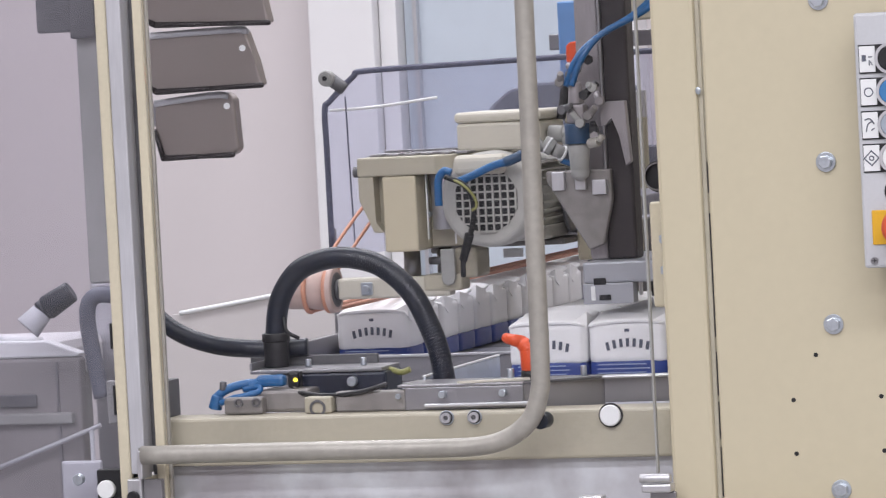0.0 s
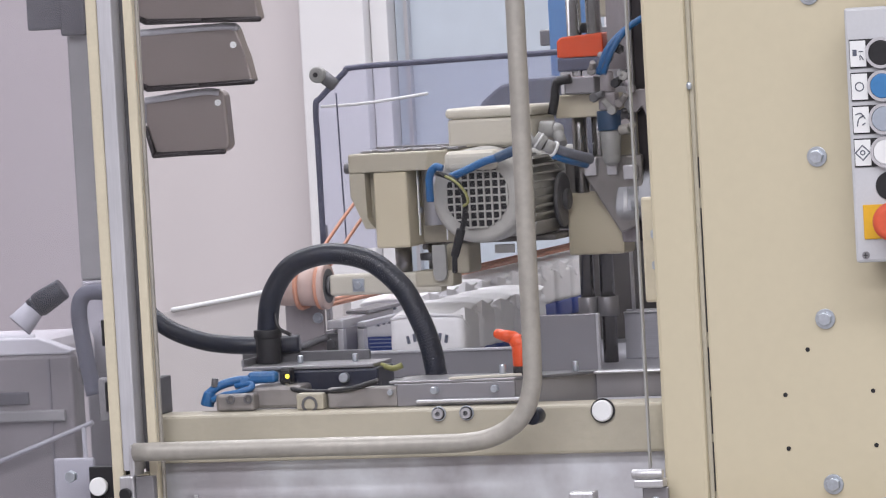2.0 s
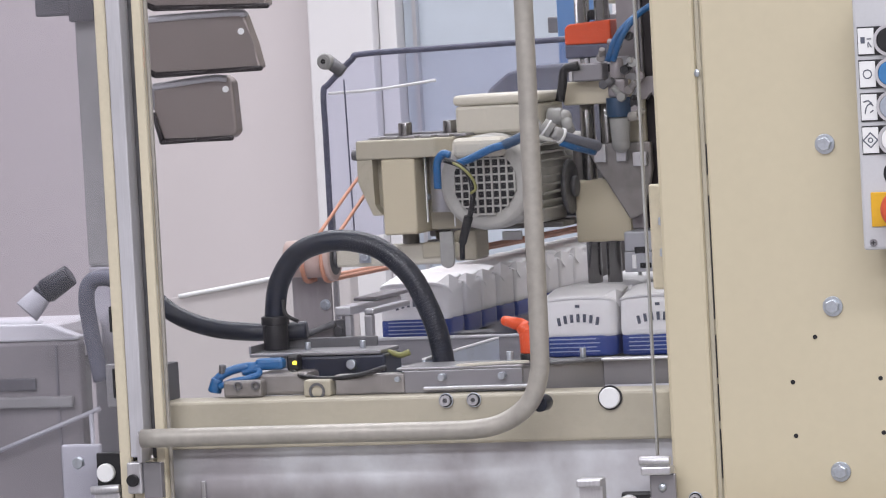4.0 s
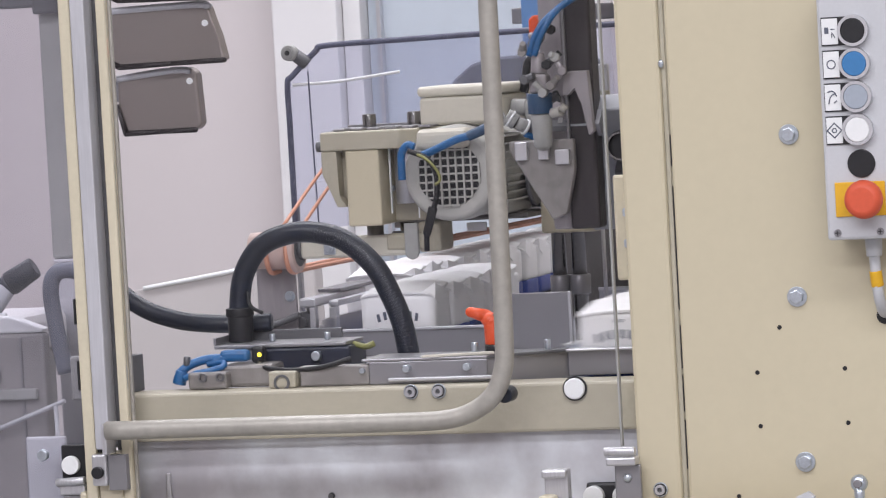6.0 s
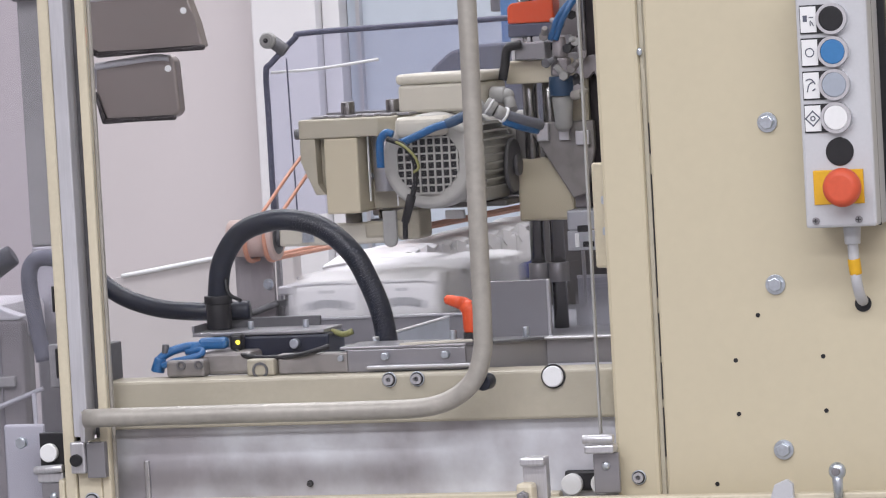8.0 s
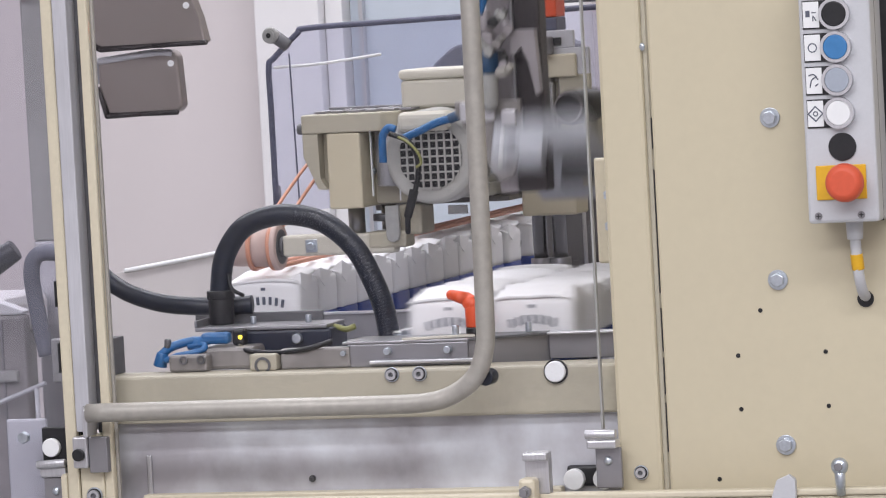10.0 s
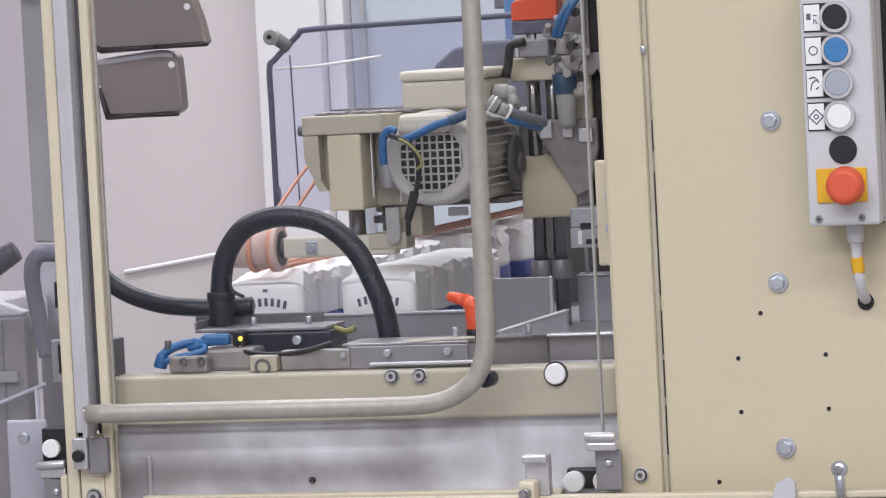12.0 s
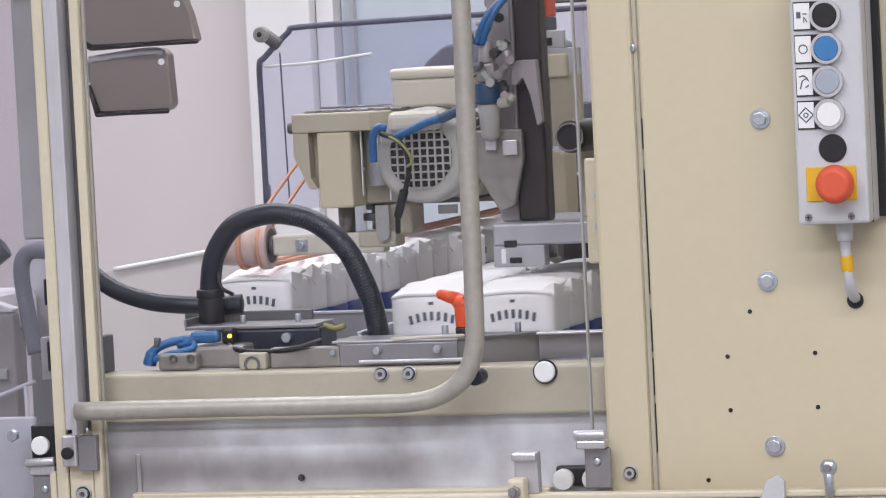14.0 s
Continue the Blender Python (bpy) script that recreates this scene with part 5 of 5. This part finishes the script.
    part("brass_fitting", merge(rod((-0.118, 0.295 + dy, 1.262), (-0.106, 0.29 + dy, 1.264), 0.0055, seg=12, bevel=0.001), rod((-0.106, 0.29 + dy, 1.264), (-0.101, 0.29 + dy, 1.270), 0.004, seg=10)), TUBE, c)
    for k, (x0, x1) in enumerate(((-0.142, -0.085), (-0.136, -0.077))):
        part("air_hose", tube([(x0, 0.30 + dy, 1.325), (x0 + 0.012, 0.30 + dy, 1.352), (x0 + 0.034, 0.31 + dy, 1.375 + 0.004 * k), (x1 + 0.03, 0.33 + dy, 1.41), (x1 + 0.06, 0.36 + dy, 1.47)], 0.0036, 10, 6), BLUE_TUBE, t)
    q = part("camera_housing", merge(rod((-0.052, 0.33 + dy, 1.2225), (-0.046, 0.40 + dy, 1.2225), 0.0175, seg=24, bevel=0.002)), BLACK, t, "round black housing")
    part("rim", ring((-0.0525, 1.2225), 0.0155, 0.0135, 0.3262 + dy, 0.3298 + dy), CHROME, q)
    part("support", box(-0.062, -0.040, 0.40 + dy, 0.42 + dy, 1.1342, 1.23, 0.002), BEIGE_GREY, t)
    return t, p


def exit_pusher():
    t = thing("exit_pusher", (-0.222, 0.2, 0.9965), "pale steel plate that pushes bags out sideways", "pusher")
    part("blade", box(-0.2250, -0.2215, 0.100, 0.36, 0.9990, 1.034, 0.001), BLUE_SHEEN, t)
    part("blade_edge", box(-0.2255, -0.2210, 0.100, 0.36, 1.0342, 1.0362, 0.0006), WHITE_CAP, t)
    part("foot", box(-0.2212, -0.2100, 0.150, 0.19, 0.9962, 0.9988, 0.001), STEEL_DARK, t)
    return t


def side_pusher():
    t = thing("side_pusher", (-0.54, 0.52, 1.0), "low steel pusher blade beside the bag lane", "pusher")
    part("blade", box(-0.530, -0.5235, 0.515, 0.90, 1.002, 1.040, 0.001), STEEL, t)
    part("shank", box(-0.62, -0.5302, 0.66, 0.70, 1.006, 1.020, 0.001), STEEL_DARK, t)
    part("screw", rod((-0.5235, 0.54, 1.022), (-0.5215, 0.54, 1.022), 0.0042, seg=12, bevel=0.0006), ZINC, t)
    return t


# ---------------------------------------------------------------- the place
room()
rear_machine()
left_post()
beam()
lower_panel()
right_panel()
lower_rail()
guard_door()
control_box()
left_bay()
front_rail()
guides()
chutes()
belt_press()
cover_shield()
hose()
valve_block()
clamp_lever()
GRIPPER, PRESS_PLATE = gripper()
EXIT = exit_pusher()
PUSH = side_pusher()
GATE = lift_gate()
STOP = stop_plate()
BACKING = backing_plate()

CYCLE = 4.5
LANE_X, MID_X = -0.4755, -0.3405
OUT_A, OUT_B = -0.0820, -0.1720
BACK_Y = 0.5335
PITCH = 0.0695
FORWARD = [(4.15, 0.0), (4.3, -0.03), (4.5, -0.125), (4.7, -0.205), (4.9, -0.275), (5.0, -0.315), (5.2, -0.375), (5.35, -0.39)]
EXIT_STEPS = [(5.42, 0.0), (5.5, 0.03), (5.6, 0.065), (5.8, 0.105), (5.9, 0.135), (6.0, 0.19), (6.15, 0.30), (6.5, 0.46)]

ROWS = 5
for batch in range(-2, 11):
    for row in range(ROWS):
        BAGS.append((batch, row, make_bag(batch * ROWS + row + 12)))

# how a fed batch closes up: seconds before the end, share of the way left
FEED_EVEN = ((0.70, 1.0), (0.60, 0.84), (0.50, 0.66), (0.40, 0.48), (0.32, 0.40), (0.22, 0.27), (0.12, 0.14), (0.0, 0.0))
FEED_ODD = ((0.62, 1.0), (0.52, 0.84), (0.42, 0.64), (0.32, 0.49), (0.22, 0.32), (0.12, 0.17), (0.0, 0.0))
SWEEP = ((3.36, 0.0), (3.42, 0.05), (3.50, 0.25), (3.60, 0.62), (3.70, 0.79), (3.80, 0.88), (3.92, 1.0))


def share_left(steps, before):
    """Share of a feed's way still to go, so many seconds before its end."""
    if before >= steps[0][0]:
        return 1.0
    for (a, p), (b, q) in zip(steps, steps[1:]):
        if b <= before <= a:
            return q + (p - q) * (before - b) / (a - b)
    return 0.0


def lane_y(batch, row, t):
    """Where a bag stands in the lane: in the queue, or still spaced out on the infeed belt."""
    ahead = 0.0
    for k in range(12):
        b = batch - k
        end = (b // 2) * CYCLE + (0.42 if b % 2 == 0 else 2.52)
        ahead += share_left(FEED_EVEN if b % 2 == 0 else FEED_ODD, end - t)
    queue = BACK_Y + row * PITCH + ahead * ROWS * PITCH
    loose = 0.10 - 0.29 * (t - 0.45 * (batch * ROWS + row))
    return min(5.3, max(queue, loose))


def batch_rows(batch, row):
    """Times and places of one bag. Even batches stop in the middle first, odd ones join them."""
    base = (batch // 2) * CYCLE
    even = batch % 2 == 0
    lean = random.Random(batch * 50 + row)
    jx, jr = lean.uniform(-0.0012, 0.0012), lean.uniform(-1.6, 1.6)
    jy = lean.uniform(-0.0008, 0.0008)
    y = BACK_Y + row * PITCH + jy
    arrive = base + (0.42 if even else 2.52)
    count = int(max(0.0, min(arrive, 14.2) + 0.3) / 0.1)
    rows = [(arrive - k * 0.1, LANE_X, lane_y(batch, row, arrive - k * 0.1) + jy) for k in range(max(count, 1) + max(0, int((arrive - 14.2) / 0.1)), -1, -1)]
    rows = [r for r in rows if r[0] < 14.3] or rows[:1]
    if arrive < 14.2:
        x = LANE_X
        if even:
            rows += [(base + 1.17, x, y), (base + 1.38, MID_X, y)]
        travel = OUT_B - LANE_X
        for t, f in SWEEP:
            pushed = LANE_X + travel * f
            rows.append((base + t, max(MID_X, pushed + OUT_A - OUT_B) if even else pushed, y))
        end_x = OUT_A if even else OUT_B
        rows += [(base + t, end_x, y + dy) for t, dy in FORWARD]
        rows += [(base + t, end_x + dx, y - 0.39) for t, dx in EXIT_STEPS]
        rows += [(base + CYCLE + 6.0, end_x + 0.47, y - 0.39), (base + CYCLE + 6.4, end_x + 0.67, y - 0.39)]
    return [(t, pose(px + jx, py, 0.9992, 0, 0, jr)) for t, px, py in rows]


def trimmed(rows):
    """Rows within the clip, with a row at its start and end."""
    def between(t):
        if t <= rows[0][0]:
            return rows[0][1]
        for (a, m), (b, n) in zip(rows, rows[1:]):
            if a <= t <= b:
                return m.lerp(n, (t - a) / max(b - a, 1e-6))
        return rows[-1][1]
    inner = [r for r in rows if 0.04 < r[0] < 13.96]
    return [(0.0, between(0.0))] + inner + [(14.0, between(14.0))]


def motions():
    for batch, row, bag in BAGS:
        walk(bag, trimmed(batch_rows(batch, row)))
    g = GRIPPER.location.copy()
    rows = []
    for k in range(-1, 4):
        b = k * CYCLE
        rows += [(b + 2.1, 0.0, 0.0), (b + 4.1, 0.0, 0.0)]
        rows += [(b + t, dy, -0.004) for t, dy in ((4.2, -0.05), (4.3, -0.12), (4.5, -0.175), (4.7, -0.215), (4.9, -0.25), (5.0, -0.27), (5.2, -0.31), (5.35, -0.325))]
        rows += [(b + 5.42, -0.325, 0.004), (b + 5.52, -0.29, 0.035), (b + 5.65, -0.25, 0.035), (b + 5.85, -0.21, 0.012), (b + 6.0, -0.175, 0.0), (b + 6.15, -0.12, 0.0), (b + 6.35, -0.05, 0.0)]
    walk(GRIPPER, trimmed([(t, pose(g.x, g.y + dy, g.z + dz)) for t, dy, dz in rows]))
    h = PRESS_PLATE.location.copy()
    lifts = []
    for k in range(-2, 4):
        b = k * CYCLE
        lifts += [(b + 5.42, 0.0), (b + 5.50, 0.5), (b + 5.58, 1.0), (b + 6.35, 1.0), (b + 6.65, 0.0)]
    # the plate swings up about its rear edge while the head draws back
    hinge = Vector((0.0, 0.11, 0.012))
    for_swing = []
    for t, up in lifts:
        turned = pose(0, 0, 0, -44 * up, 0, 0)
        for_swing.append((t, Matrix.Translation(h + Vector((0, 0, 0.012 * up)) + hinge) @ turned @ Matrix.Translation(-hinge)))
    walk(PRESS_PLATE, trimmed(for_swing))
    e = EXIT.location.copy()
    rows = []
    for k in range(-2, 4):
        b = k * CYCLE
        rows += [(b + t, dx) for t, dx in EXIT_STEPS[:-1]]
        rows += [(b + 7.0, 0.31), (b + 7.3, 0.22), (b + 7.5, 0.138), (b + 7.75, 0.07), (b + 8.0, 0.008), (b + 8.2, 0.0)]
    walk(EXIT, trimmed([(t, pose(e.x + dx, e.y, e.z)) for t, dx in rows]))
    p = PUSH.location.copy()
    rows = []
    for k in range(-1, 4):
        b = k * CYCLE
        rows += [(b + 1.17, 0.0), (b + 1.38, 0.135), (b + 1.55, 0.06), (b + 1.75, 0.0), *[(b + t, 0.3035 * f) for t, f in SWEEP], (b + 4.1, 0.1), (b + 4.25, 0.0)]
    walk(PUSH, trimmed([(t, pose(p.x + dx, p.y, p.z)) for t, dx in rows]))
    q = GATE.location.copy()
    rows = []
    for k in range(-1, 4):
        b = k * CYCLE
        rows += [(b + 1.36, -0.14), (b + 1.48, 0.0), (b + 2.02, 0.0), (b + 2.16, -0.14), (b + 3.38, -0.14), (b + 3.50, 0.0), (b + 4.38, 0.0), (b + 4.50, -0.14)]
    for rise, rest, piece in LIFTED:
        lifts = []
        for k in range(-1, 4):
            b = k * CYCLE
            lifts += [(b + 1.0, rest), (b + 1.12, rest + rise), (b + 1.62, rest + rise), (b + 1.78, rest), (b + 3.10, rest), (b + 3.25, rest + rise), (b + 4.1, rest + rise), (b + 4.25, rest)]
        walk(piece, trimmed([(t, pose(0, 0, dz)) for t, dz in lifts]))
    for belt in HINGED:
        tips = []
        for k in range(-1, 4):
            b = k * CYCLE
            tips += [(b + 1.0, 0.0), (b + 1.12, 1.0), (b + 1.62, 1.0), (b + 1.78, 0.0), (b + 3.10, 0.0), (b + 3.25, 1.0), (b + 4.1, 1.0), (b + 4.25, 0.0)]
        walk(belt, trimmed([(t, pose(0, 0, 0.015 * up, -0.48 * up, 0, 0)) for t, up in tips]))
    u = STOP.location.copy()
    drops = []
    for k in range(-1, 4):
        b = k * CYCLE
        drops += [(b + 1.32, -0.10), (b + 1.44, 0.0), (b + 3.56, 0.0), (b + 3.68, -0.10)]
    walk(STOP, trimmed([(t, pose(u.x, u.y, u.z + dz)) for t, dz in drops]))
    w = BACKING.location.copy()
    drops = []
    for k in range(-1, 4):
        b = k * CYCLE
        drops += [(b + 1.44, -0.10), (b + 1.58, 0.0), (b + 3.46, 0.0), (b + 3.56, -0.10)]
    walk(BACKING, trimmed([(t, pose(w.x, w.y, w.z + dz)) for t, dz in drops]))
    walk(GATE, trimmed([(t, pose(q.x, q.y, q.z + dz)) for t, dz in rows]))


motions()
